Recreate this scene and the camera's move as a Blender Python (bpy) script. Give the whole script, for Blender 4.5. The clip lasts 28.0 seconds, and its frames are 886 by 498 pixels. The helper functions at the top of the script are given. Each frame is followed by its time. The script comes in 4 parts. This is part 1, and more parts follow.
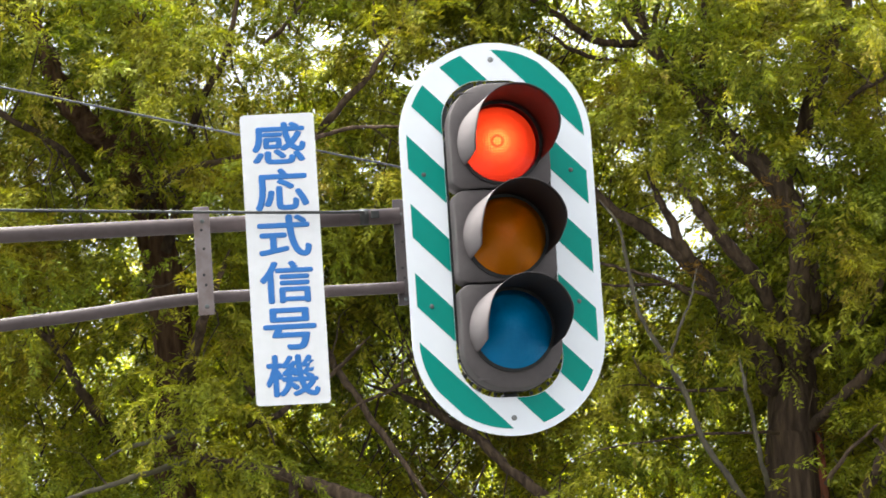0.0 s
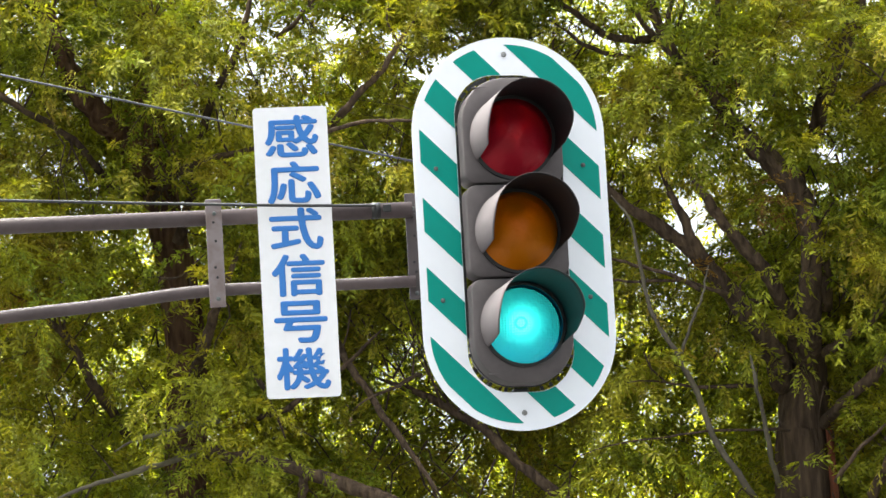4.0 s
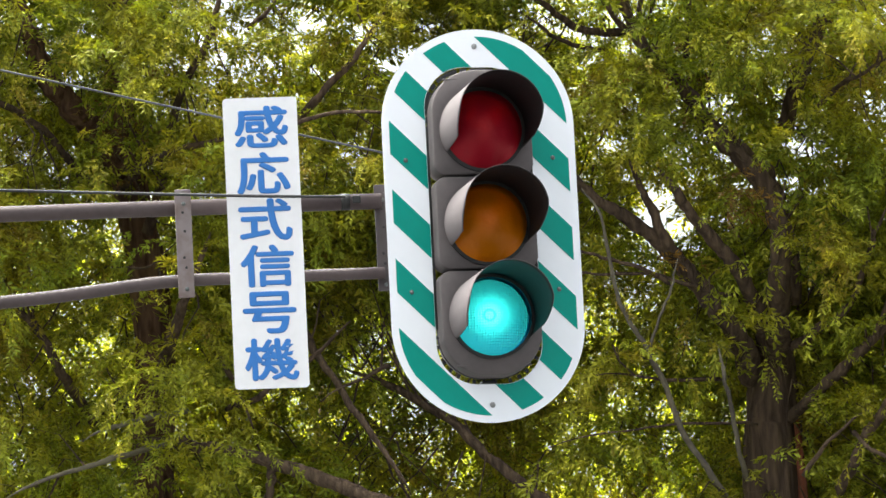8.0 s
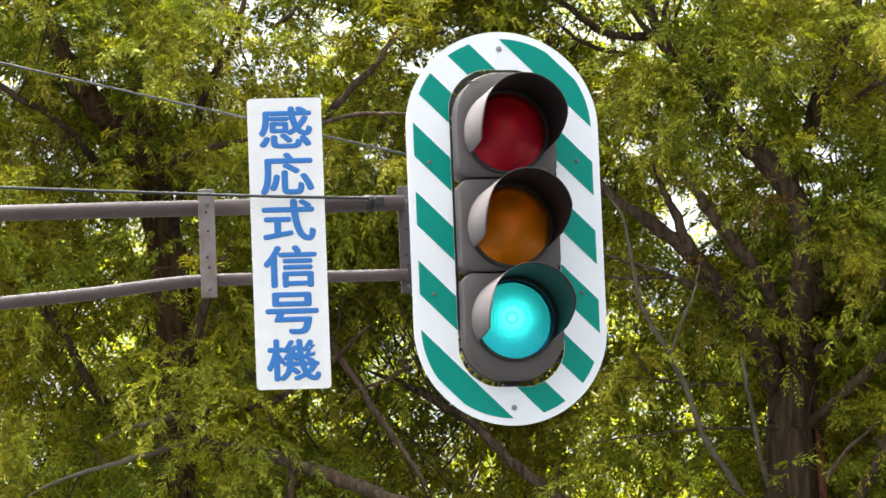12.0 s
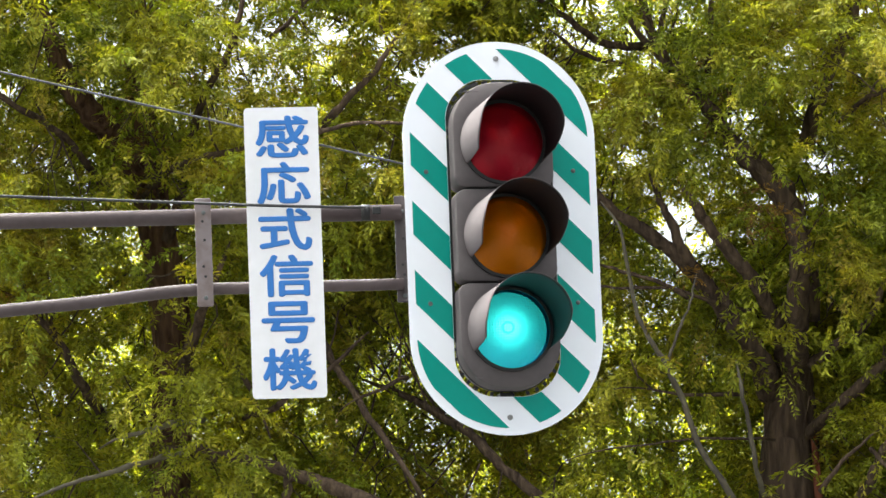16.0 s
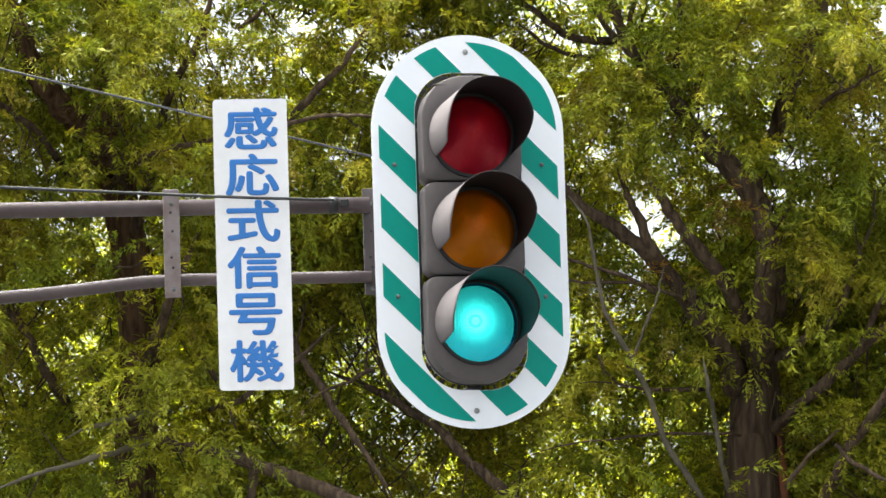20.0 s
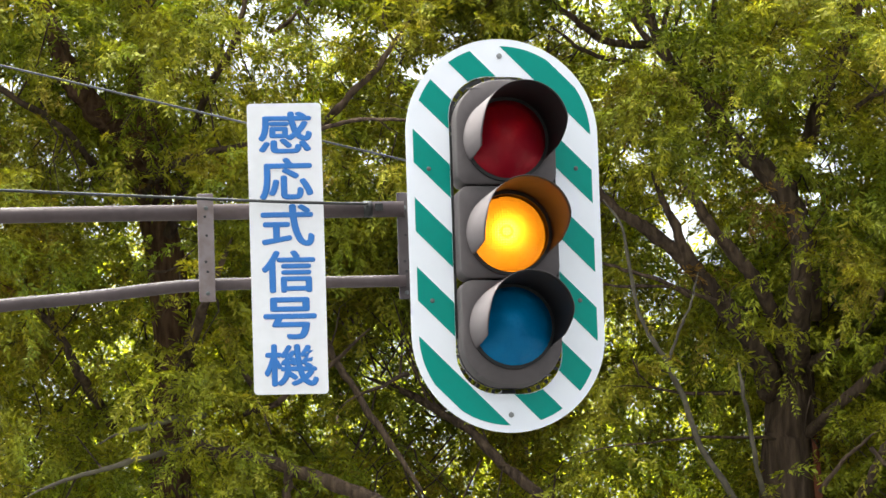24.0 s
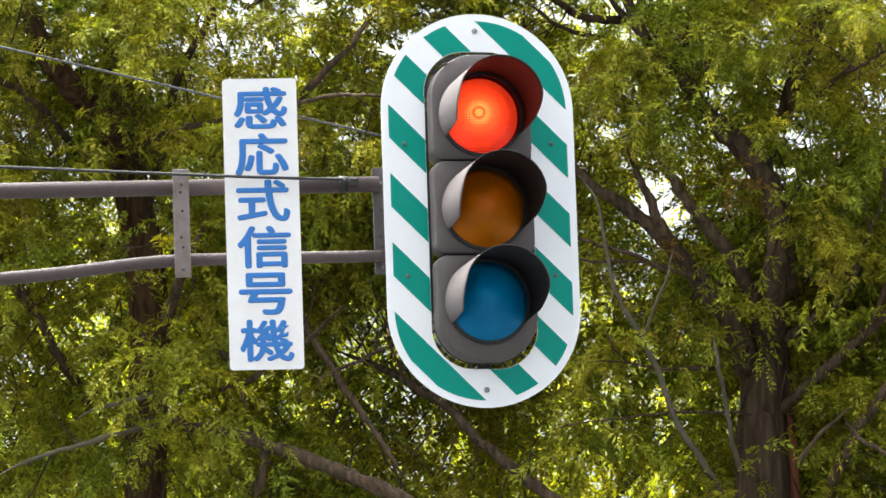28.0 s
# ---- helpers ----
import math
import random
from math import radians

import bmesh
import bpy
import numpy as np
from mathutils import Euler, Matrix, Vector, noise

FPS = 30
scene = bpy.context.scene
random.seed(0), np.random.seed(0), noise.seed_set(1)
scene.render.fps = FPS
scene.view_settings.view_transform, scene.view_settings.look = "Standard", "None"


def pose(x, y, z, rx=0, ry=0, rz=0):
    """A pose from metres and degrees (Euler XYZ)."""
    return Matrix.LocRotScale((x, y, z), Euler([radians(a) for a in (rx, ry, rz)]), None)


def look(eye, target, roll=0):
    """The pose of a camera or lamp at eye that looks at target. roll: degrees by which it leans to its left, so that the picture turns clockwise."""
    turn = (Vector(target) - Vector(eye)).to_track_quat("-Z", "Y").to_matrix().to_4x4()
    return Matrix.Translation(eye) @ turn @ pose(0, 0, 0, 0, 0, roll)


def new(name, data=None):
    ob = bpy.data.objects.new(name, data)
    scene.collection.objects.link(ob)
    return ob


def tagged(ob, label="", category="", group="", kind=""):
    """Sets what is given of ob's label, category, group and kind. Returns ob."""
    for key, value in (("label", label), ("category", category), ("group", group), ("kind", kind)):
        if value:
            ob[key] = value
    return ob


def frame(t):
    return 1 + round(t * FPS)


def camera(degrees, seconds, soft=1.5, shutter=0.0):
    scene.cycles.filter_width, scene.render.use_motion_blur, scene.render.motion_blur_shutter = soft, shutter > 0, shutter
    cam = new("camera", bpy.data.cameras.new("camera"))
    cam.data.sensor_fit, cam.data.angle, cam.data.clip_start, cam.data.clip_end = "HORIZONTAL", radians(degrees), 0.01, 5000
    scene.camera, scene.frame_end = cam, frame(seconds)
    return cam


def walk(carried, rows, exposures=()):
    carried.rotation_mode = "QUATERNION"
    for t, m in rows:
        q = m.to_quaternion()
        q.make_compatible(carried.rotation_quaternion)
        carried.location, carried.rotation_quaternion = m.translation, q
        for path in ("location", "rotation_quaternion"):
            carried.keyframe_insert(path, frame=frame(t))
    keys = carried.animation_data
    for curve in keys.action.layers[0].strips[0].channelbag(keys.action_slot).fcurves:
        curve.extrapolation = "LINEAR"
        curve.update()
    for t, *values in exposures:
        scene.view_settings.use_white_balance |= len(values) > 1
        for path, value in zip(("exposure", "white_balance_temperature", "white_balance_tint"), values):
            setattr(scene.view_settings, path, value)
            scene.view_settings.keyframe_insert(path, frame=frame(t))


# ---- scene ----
import collections

cam = camera(9.0, 28.0, soft=1.5, shutter=0.5)
EXPOSURE = 2.36
PATH = [
    (0, pose(-0.0034, 0, 1.5009, 99.4306, 3.6760, 0.0154)),
    (0.5, pose(-0.0069, 0, 1.5030, 99.3095, 3.5118, 0.1771)),
    (1, pose(-0.0050, 0, 1.5012, 99.3984, 3.4306, 0.0643)),
    (1.5, pose(-0.0054, 0, 1.5022, 99.4138, 3.5257, 0.1201)),
    (2, pose(-0.0006, 0, 1.4986, 99.3906, 3.3738, 0.1116)),
    (2.5, pose(-0.0035, 0, 1.5009, 99.3817, 3.2443, 0.0738)),
    (4.5, pose(-0.0013, 0, 1.4997, 99.3727, 3.1825, 0.0530)),
    (5, pose(-0.0003, 0, 1.4999, 99.3002, 3.1994, -0.0008)),
    (5.5, pose(-0.0014, 0, 1.5008, 99.2838, 3.1099, -0.0289)),
    (6, pose(-0.0020, 0, 1.5030, 99.2496, 2.9547, -0.0536)),
    (6.5, pose(0.0010, 0, 1.4971, 99.2670, 3.0594, -0.3927)),
    (7, pose(-0.0024, 0, 1.5000, 99.2801, 2.8478, -0.0818)),
    (7.5, pose(-0.0028, 0, 1.4989, 99.2409, 2.8697, -0.2764)),
    (8, pose(-0.0005, 0, 1.5002, 99.2725, 2.8954, -0.3042)),
    (8.5, pose(-0.0032, 0, 1.4994, 99.3467, 2.8377, -0.1726)),
    (9, pose(-0.0022, 0, 1.4995, 99.3186, 2.7275, -0.2217)),
    (9.5, pose(-0.0006, 0, 1.4982, 99.3011, 2.7945, -0.3398)),
    (10, pose(-0.0033, 0, 1.5001, 99.4043, 2.7614, -0.1505)),
    (10.5, pose(-0.0026, 0, 1.5022, 99.4081, 2.5484, -0.1853)),
    (11, pose(-0.0022, 0, 1.5007, 99.3701, 2.3784, -0.3481)),
    (11.5, pose(-0.0018, 0, 1.4976, 99.3348, 2.4208, -0.2522)),
    (12, pose(-0.0018, 0, 1.4989, 99.3046, 2.3278, -0.1629)),
    (12.5, pose(-0.0017, 0, 1.5021, 99.2977, 2.2448, -0.2627)),
    (13, pose(-0.0010, 0, 1.5008, 99.2892, 2.2856, -0.2790)),
    (13.5, pose(0.0014, 0, 1.4996, 99.3614, 2.2525, -0.1130)),
    (15.5, pose(-0.0022, 0, 1.5007, 99.3805, 2.2404, -0.2599)),
    (16, pose(-0.0018, 0, 1.5010, 99.3948, 2.1749, -0.2257)),
    (16.5, pose(-0.0028, 0, 1.4989, 99.3807, 2.1053, -0.2387)),
    (17, pose(-0.0049, 0, 1.4994, 99.3861, 2.1146, -0.3098)),
    (17.5, pose(-0.0034, 0, 1.4999, 99.4105, 2.0308, -0.4171)),
    (18, pose(-0.0055, 0, 1.5008, 99.4212, 2.1144, -0.4430)),
    (18.5, pose(-0.0071, 0, 1.5010, 99.4277, 2.0986, -0.3982)),
    (19, pose(-0.0021, 0, 1.4986, 99.3860, 1.9660, -0.8376)),
    (19.5, pose(-0.0094, 0, 1.5015, 99.2949, 1.9146, -0.6711)),
    (20, pose(-0.0075, 0, 1.4996, 99.3141, 1.8172, -0.6304)),
    (20.5, pose(-0.0074, 0, 1.5002, 99.3642, 1.7812, -0.6776)),
    (21, pose(-0.0061, 0, 1.4987, 99.3635, 1.9981, -0.6378)),
    (21.5, pose(-0.0084, 0, 1.4997, 99.2921, 1.8987, -0.6188)),
    (23.5, pose(-0.0037, 0, 1.5001, 99.3894, 1.6393, -0.3240)),
    (24, pose(-0.0061, 0, 1.4996, 99.3657, 1.8261, -0.2712)),
    (24.5, pose(-0.0056, 0, 1.4996, 99.3529, 1.6190, -0.4530)),
    (25, pose(-0.0091, 0, 1.4997, 99.3059, 1.9104, -1.0881)),
    (25.5, pose(-0.0089, 0, 1.5017, 99.2922, 1.8160, -0.6693)),
    (26, pose(-0.0083, 0, 1.4944, 99.2841, 1.8431, -0.6052)),
    (26.5, pose(-0.0057, 0, 1.4994, 99.2549, 1.7676, -0.6398)),
    (27, pose(-0.0060, 0, 1.4990, 99.1899, 1.8038, -0.7250)),
    (27.5, pose(-0.0043, 0, 1.4978, 99.1362, 2.0175, -0.5939)),
    (28, pose(-0.0068, 0, 1.4967, 99.1130, 1.9313, -0.5080)),
]
walk(cam, PATH, exposures=[(t, EXPOSURE + d, 6500, 1) for t, d in ((0, 0.03), (5, 0.02), (9, -0.03), (13, 0.0), (20, -0.07), (28, -0.04))])

# ---- world, sun ----
SUN_ELEV, SUN_AZ = radians(68), radians(-120)   # azimuth from -y (behind the camera) towards -x
world = bpy.data.worlds.new("sky")
scene.world = world
world.use_nodes = True
wn = world.node_tree
sky = wn.nodes.new("ShaderNodeTexSky")
sky.sky_type = "NISHITA"
sky.sun_disc = False
sky.sun_elevation = SUN_ELEV
sky.sun_rotation = radians(300)
sky.air_density, sky.dust_density, sky.ozone_density = 0.5, 10.0, 0.5
background = wn.nodes["Background"]
background.inputs["Strength"].default_value = 0.15
haze = wn.nodes.new("ShaderNodeHueSaturation")   # thin white overcast
haze.inputs["Saturation"].default_value = 0.35
wn.links.new(sky.outputs[0], haze.inputs["Color"])
wn.links.new(haze.outputs[0], background.inputs["Color"])
sun = new("sun", bpy.data.lights.new("sun", "SUN"))
sun.data.energy, sun.data.angle, sun.data.color = 1.2, radians(25), (1.0, 0.96, 0.9)
sun_from = Vector((math.cos(SUN_ELEV) * math.sin(SUN_AZ), -math.cos(SUN_ELEV) * math.cos(SUN_AZ), math.sin(SUN_ELEV)))
sun.matrix_world = look(sun_from * 60 + Vector((0, 22, 0)), (0, 22, 0))


# ---- materials ----
def nodes_of(name):
    m = bpy.data.materials.new(name)
    m.use_nodes = True
    return m, m.node_tree.nodes, m.node_tree.links


def surface(name, color, rough=0.5, metal=0.0, stain=None, amount=0.3, grain=60.0, blotch=5.0, bump=0.15, coat=0.0, spec=0.5, stretch=1.0, relief=0.01, fine_share=0.45):
    """Painted, metal or bark surface: base colour varied by grain and blotches, with fine relief."""
    m, n, l = nodes_of(name)
    p = n["Principled BSDF"]
    p.inputs["Roughness"].default_value, p.inputs["Metallic"].default_value = rough, metal
    p.inputs["Coat Weight"].default_value = coat
    p.inputs["Specular IOR Level"].default_value = spec
    tc = n.new("ShaderNodeTexCoord")
    fine, broad = n.new("ShaderNodeTexNoise"), n.new("ShaderNodeTexNoise")
    for tex, scale in ((fine, grain), (broad, blotch)):
        tex.inputs["Scale"].default_value, tex.inputs["Detail"].default_value = scale, 5
        squeeze = n.new("ShaderNodeMapping")
        squeeze.inputs["Scale"].default_value = (1, 1, stretch)
        l.new(tc.outputs["Object"], squeeze.inputs["Vector"])
        l.new(squeeze.outputs[0], tex.inputs["Vector"])
    ramp = n.new("ShaderNodeValToRGB")
    ramp.color_ramp.elements[0].position, ramp.color_ramp.elements[1].position = 0.38, 0.68
    add = n.new("ShaderNodeMath")
    add.operation = "MULTIPLY_ADD"
    add.inputs[1].default_value = fine_share
    scale = n.new("ShaderNodeMath")
    scale.operation = "MULTIPLY"
    scale.inputs[1].default_value = 1 - fine_share
    l.new(broad.outputs["Fac"], scale.inputs[0])
    l.new(fine.outputs["Fac"], add.inputs[0])
    l.new(scale.outputs[0], add.inputs[2])
    l.new(add.outputs[0], ramp.inputs["Fac"])
    mix = n.new("ShaderNodeMix")
    mix.data_type = "RGBA"
    s = stain or tuple(c * 0.6 for c in color)
    mix.inputs["A"].default_value, mix.inputs["B"].default_value = (*color, 1), (*s, 1)
    fac = n.new("ShaderNodeMath")
    fac.operation = "MULTIPLY"
    fac.inputs[1].default_value = amount
    l.new(ramp.outputs["Color"], fac.inputs[0])
    l.new(fac.outputs[0], mix.inputs["Factor"])
    l.new(mix.outputs["Result"], p.inputs["Base Color"])
    if bump:
        b = n.new("ShaderNodeBump")
        b.inputs["Strength"].default_value, b.inputs["Distance"].default_value = bump, relief
        l.new(fine.outputs["Fac"], b.inputs["Height"])
        l.new(b.outputs[0], p.inputs["Normal"])
    return m


def leaf_material(name, color, warm, through_light, share):
    """Thin leaf: diffuse front and yellow-green light passing through, varied per leaflet and per bough."""
    m, n, l = nodes_of(name)
    p = n["Principled BSDF"]
    p.inputs["Roughness"].default_value = 0.5
    p.inputs["Specular IOR Level"].default_value = 0.12
    geo, tc = n.new("ShaderNodeNewGeometry"), n.new("ShaderNodeTexCoord")
    bough = n.new("ShaderNodeTexNoise")
    bough.inputs["Scale"].default_value, bough.inputs["Detail"].default_value = 1.3, 3
    l.new(tc.outputs["Object"], bough.inputs["Vector"])
    spread = n.new("ShaderNodeMapRange")
    spread.inputs["From Min"].default_value, spread.inputs["From Max"].default_value = 0.38, 0.7
    l.new(bough.outputs["Fac"], spread.inputs["Value"])
    mix = n.new("ShaderNodeValToRGB")
    e = mix.color_ramp.elements
    e[0].position, e[0].color = 0.0, (*color, 1)
    e[1].position, e[1].color = 1.0, (warm[0] * 0.85, warm[1] * 0.72, warm[2] * 1.2, 1)
    for at, k in ((0.3, 0.4), (0.7, 1.0)):
        e.new(at).color = (*(c + (w - c) * k for c, w in zip(color, warm)), 1)
    l.new(spread.outputs[0], mix.inputs["Fac"])
    hsv = n.new("ShaderNodeHueSaturation")
    value = n.new("ShaderNodeMapRange")
    value.inputs["To Min"].default_value, value.inputs["To Max"].default_value = 0.48, 1.5
    l.new(geo.outputs["Random Per Island"], value.inputs["Value"])
    l.new(value.outputs[0], hsv.inputs["Value"])
    l.new(mix.outputs["Color"], hsv.inputs["Color"])
    l.new(hsv.outputs[0], p.inputs["Base Color"])
    tr = n.new("ShaderNodeBsdfTranslucent")
    tint = n.new("ShaderNodeMix")
    tint.data_type, tint.blend_type = "RGBA", "MULTIPLY"
    tint.inputs["Factor"].default_value = 1.0
    tint.inputs["B"].default_value = (*through_light, 1)
    l.new(hsv.outputs[0], tint.inputs["A"])
    l.new(tint.outputs["Result"], tr.inputs["Color"])
    both = n.new("ShaderNodeMixShader")
    both.inputs["Fac"].default_value = share
    l.new(p.outputs[0], both.inputs[1])
    l.new(tr.outputs[0], both.inputs[2])
    l.new(both.outputs[0], n["Material Output"].inputs["Surface"])
    return m


def lens_material(name, tint, body):
    """Coloured prismatic lens: clear tinted glass, prism light and dark drawn as a fine tint grid, and a glossy face.
    """
    m, n, l = nodes_of(name)
    p = n["Principled BSDF"]
    p.inputs["Base Color"].default_value = (*body, 1)
    p.inputs["Roughness"].default_value = 0.36
    p.inputs["Coat Weight"].default_value = 0.14
    p.inputs["Specular IOR Level"].default_value = 0.35
    p.inputs["Coat Roughness"].default_value = 0.26
    tc = n.new("ShaderNodeTexCoord")
    sep = n.new("ShaderNodeSeparateXYZ")
    l.new(tc.outputs["Object"], sep.inputs[0])
    waves = []
    for axis in ("X", "Z"):
        mul, sine = n.new("ShaderNodeMath"), n.new("ShaderNodeMath")
        mul.operation, sine.operation = "MULTIPLY", "SINE"
        mul.inputs[1].default_value = 2 * math.pi / 0.0105
        l.new(sep.outputs[axis], mul.inputs[0])
        l.new(mul.outputs[0], sine.inputs[0])
        waves.append(sine)
    grid = n.new("ShaderNodeMath")
    grid.operation = "ADD"
    l.new(waves[0].outputs[0], grid.inputs[0])
    l.new(waves[1].outputs[0], grid.inputs[1])
    level = n.new("ShaderNodeMapRange")
    level.inputs["From Min"].default_value, level.inputs["From Max"].default_value = -1.6, 1.6
    level.inputs["To Max"].default_value = 1.15
    flat, out, rim = n.new("ShaderNodeVectorMath"), n.new("ShaderNodeVectorMath"), n.new("ShaderNodeMapRange")   # painted prism grid gets stronger towards the rim
    flat.operation, out.operation = "MULTIPLY", "LENGTH"
    flat.inputs[1].default_value = (1, 0, 1)
    rim.inputs["From Min"].default_value, rim.inputs["From Max"].default_value = 0.03, 0.1
    rim.inputs["To Min"].default_value, rim.inputs["To Max"].default_value = 0.7, 0.0
    l.new(tc.outputs["Object"], flat.inputs[0])
    l.new(flat.outputs[0], out.inputs[0])
    l.new(out.outputs["Value"], rim.inputs["Value"])
    l.new(rim.outputs[0], level.inputs["To Min"])
    ripple, swell = n.new("ShaderNodeTexNoise"), n.new("ShaderNodeBump")
    ripple.inputs["Scale"].default_value, ripple.inputs["Detail"].default_value = 15, 2
    swell.inputs["Strength"].default_value, swell.inputs["Distance"].default_value = 0.8, 0.02
    l.new(tc.outputs["Object"], ripple.inputs["Vector"])
    l.new(ripple.outputs["Fac"], swell.inputs["Height"])
    l.new(swell.outputs[0], p.inputs["Normal"])
    l.new(swell.outputs[0], p.inputs["Coat Normal"])
    l.new(grid.outputs[0], level.inputs["Value"])
    col = n.new("ShaderNodeMix")
    col.data_type, col.blend_type = "RGBA", "MULTIPLY"
    col.inputs["Factor"].default_value = 1.0
    col.inputs["A"].default_value = (*tint, 1)
    l.new(level.outputs[0], col.inputs["B"])
    clear = n.new("ShaderNodeBsdfTransparent")
    l.new(col.outputs["Result"], clear.inputs["Color"])
    both = n.new("ShaderNodeMixShader")
    both.inputs["Fac"].default_value = 0.41
    l.new(clear.outputs[0], both.inputs[1])
    l.new(p.outputs[0], both.inputs[2])
    l.new(both.outputs[0], n["Material Output"].inputs["Surface"])
    return m


def glow_material(name, color, strength, core, mid, edge):
    """Lit side of a lamp: brightest at the bulb in the middle."""
    m, n, l = nodes_of(name)
    n.remove(n["Principled BSDF"])
    em = n.new("ShaderNodeEmission")
    em.inputs["Color"].default_value = (*color, 1)
    tc, flat, length = n.new("ShaderNodeTexCoord"), n.new("ShaderNodeVectorMath"), n.new("ShaderNodeVectorMath")
    flat.operation, length.operation = "MULTIPLY", "LENGTH"
    flat.inputs[1].default_value = (1, 0, 1)
    shift = n.new("ShaderNodeVectorMath")
    shift.inputs[1].default_value = (0.02, 0, 0)
    l.new(tc.outputs["Object"], shift.inputs[0])
    l.new(shift.outputs[0], flat.inputs[0])
    l.new(flat.outputs[0], length.inputs[0])
    fall = n.new("ShaderNodeValToRGB")
    fall.color_ramp.interpolation = "EASE"
    e = fall.color_ramp.elements
    e[0].position, e[0].color = 0.0, (core, core, core, 1)
    e[1].position, e[1].color = 1.0, (edge, edge, edge, 1)
    for at, v in ((0.085, core), (0.14, core * 0.25), (0.2, core * 0.85), (0.42, mid * 2.0), (0.72, mid)):
        k = e.new(at)
        k.color = (v, v, v, 1)
    scale = n.new("ShaderNodeMath")
    scale.operation = "MULTIPLY"
    scale.inputs[1].default_value = 1 / 0.15
    l.new(length.outputs["Value"], scale.inputs[0])
    l.new(scale.outputs[0], fall.inputs["Fac"])
    power = n.new("ShaderNodeMath")
    power.operation = "MULTIPLY"
    power.inputs[1].default_value = strength
    l.new(fall.outputs["Color"], power.inputs[0])
    l.new(power.outputs[0], em.inputs["Strength"])
    l.new(em.outputs[0], n["Material Output"].inputs["Surface"])
    return m


SILVERED = surface("lamp_silvered", (0.86, 0.86, 0.87), 0.28, 1.0, (0.6, 0.6, 0.62), 0.5, 40, 9, 0.1)
BULB = surface("bulb_frosted", (0.85, 0.85, 0.82), 0.35, 0, (0.7, 0.7, 0.68), 0.4, 80, 20, 0.02)
HOUSING = surface("housing_grey", (0.112, 0.097, 0.099), 0.75, 0, (0.086, 0.075, 0.077), 0.6, 40, 6, 0.05, 0, 0.2)
VISOR_OUT = surface("visor_grey", (0.13, 0.113, 0.119), 0.9, 0, (0.115, 0.1, 0.102), 0.6, 30, 8, 0.05, 0, 0.12)
VISOR_IN = surface("visor_black", (0.015, 0.012, 0.0125), 0.62, 0, (0.02, 0.0165, 0.017), 0.6, 30, 8, 0.05, 0, 0.22)
GASKET = surface("gasket_rubber", (0.012, 0.012, 0.012), 0.6)
WHITE = surface("reflective_white", (0.88, 0.89, 0.95), 0.35, 0, (0.82, 0.83, 0.89), 0.4, 25, 2.5, 0.02)
SIGN_WHITE = surface("sign_white", (0.79, 0.775, 0.805), 0.4, 0, (0.64, 0.63, 0.63), 0.45, 25, 2.2, 0.02)
GREEN = surface("stripe_green", (0.002, 0.27, 0.215), 0.4, 0, (0.003, 0.235, 0.185), 0.6, 30, 3, 0.02, 0, 0.25)
BLUE = surface("letter_blue", (0.026, 0.155, 0.48), 0.35, 0, (0.036, 0.18, 0.52), 0.6, 40, 5, 0.02)
STEEL = surface("painted_steel", (0.092, 0.07, 0.071), 0.62, 0.0, (0.056, 0.042, 0.042), 0.7, 35, 4, 0.08, 0, 0.28)
BRACKET = surface("bracket_steel", (0.19, 0.155, 0.155), 0.5, 0.0, (0.1, 0.06, 0.045), 0.75, 28, 7, 0.1)
# shade on the end bracket, put into a darker copy of the steel colour
SHADED_STEEL = surface("shaded_steel", (0.06, 0.046, 0.047), 0.5, 0.0, (0.04, 0.03, 0.03), 0.6, 30, 6, 0.08)
RIVET = surface("rivet_grey", (0.3, 0.3, 0.31), 0.45, 0.2, (0.15, 0.14, 0.13), 0.7, 90, 20, 0.1)
BOLT = surface("bolt_zinc", (0.12, 0.13, 0.13), 0.5, 0.0, (0.07, 0.075, 0.075), 0.7, 90, 20, 0.1)
CABLE = surface("cable_grey", (0.036, 0.035, 0.034), 0.7, 0, (0.025, 0.025, 0.025), 0.6, 30, 6, 0.1)
STRAND = surface("galvanised_strand", (0.085, 0.083, 0.078), 0.45, 0.5, (0.18, 0.18, 0.18), 0.6, 60, 6, 0.1)
BARK = surface("bark_brown", (0.05, 0.034, 0.024), 0.95, 0, (0.135, 0.093, 0.062), 1.0, 22, 4, 1.0, 0, 0.15, 0.16, 0.05, 0.75)
BARK_WARM = surface("bark_warm_brown", (0.058, 0.031, 0.019), 0.95, 0, (0.17, 0.1, 0.062), 1.0, 24, 5, 1.0, 0, 0.15, 0.16, 0.05, 0.7)
BARK_RED = surface("bark_reddish", (0.2, 0.06, 0.028), 0.9, 0, (0.1, 0.05, 0.035), 0.8, 26, 5, 1.0, 0, 0.15, 0.16, 0.05)
BARK_PALE = surface("bark_pale", (0.15, 0.128, 0.086), 0.9, 0, (0.05, 0.04, 0.032), 0.9, 14, 3, 0.6)
LEAF = leaf_material("leaf_green", (0.175, 0.216, 0.023), (0.276, 0.258, 0.026), (1.42, 1.36, 0.42), 0.41)
# far leaves: sunlight put into a brighter colour that lets more light through
LEAF_FAR_LIT = leaf_material("leaf_lit_yellow_green", (0.2, 0.243, 0.024), (0.335, 0.325, 0.03), (1.7, 1.7, 0.55), 0.6)
LEAF_DRY = leaf_material("leaf_dry_brown", (0.16, 0.105, 0.03), (0.24, 0.135, 0.03), (1.3, 1.2, 0.8), 0.4)
ASPHALT = surface("asphalt_ground", (0.065, 0.065, 0.065), 0.9, 0, (0.045, 0.045, 0.045), 0.7, 40, 0.4, 0.5)
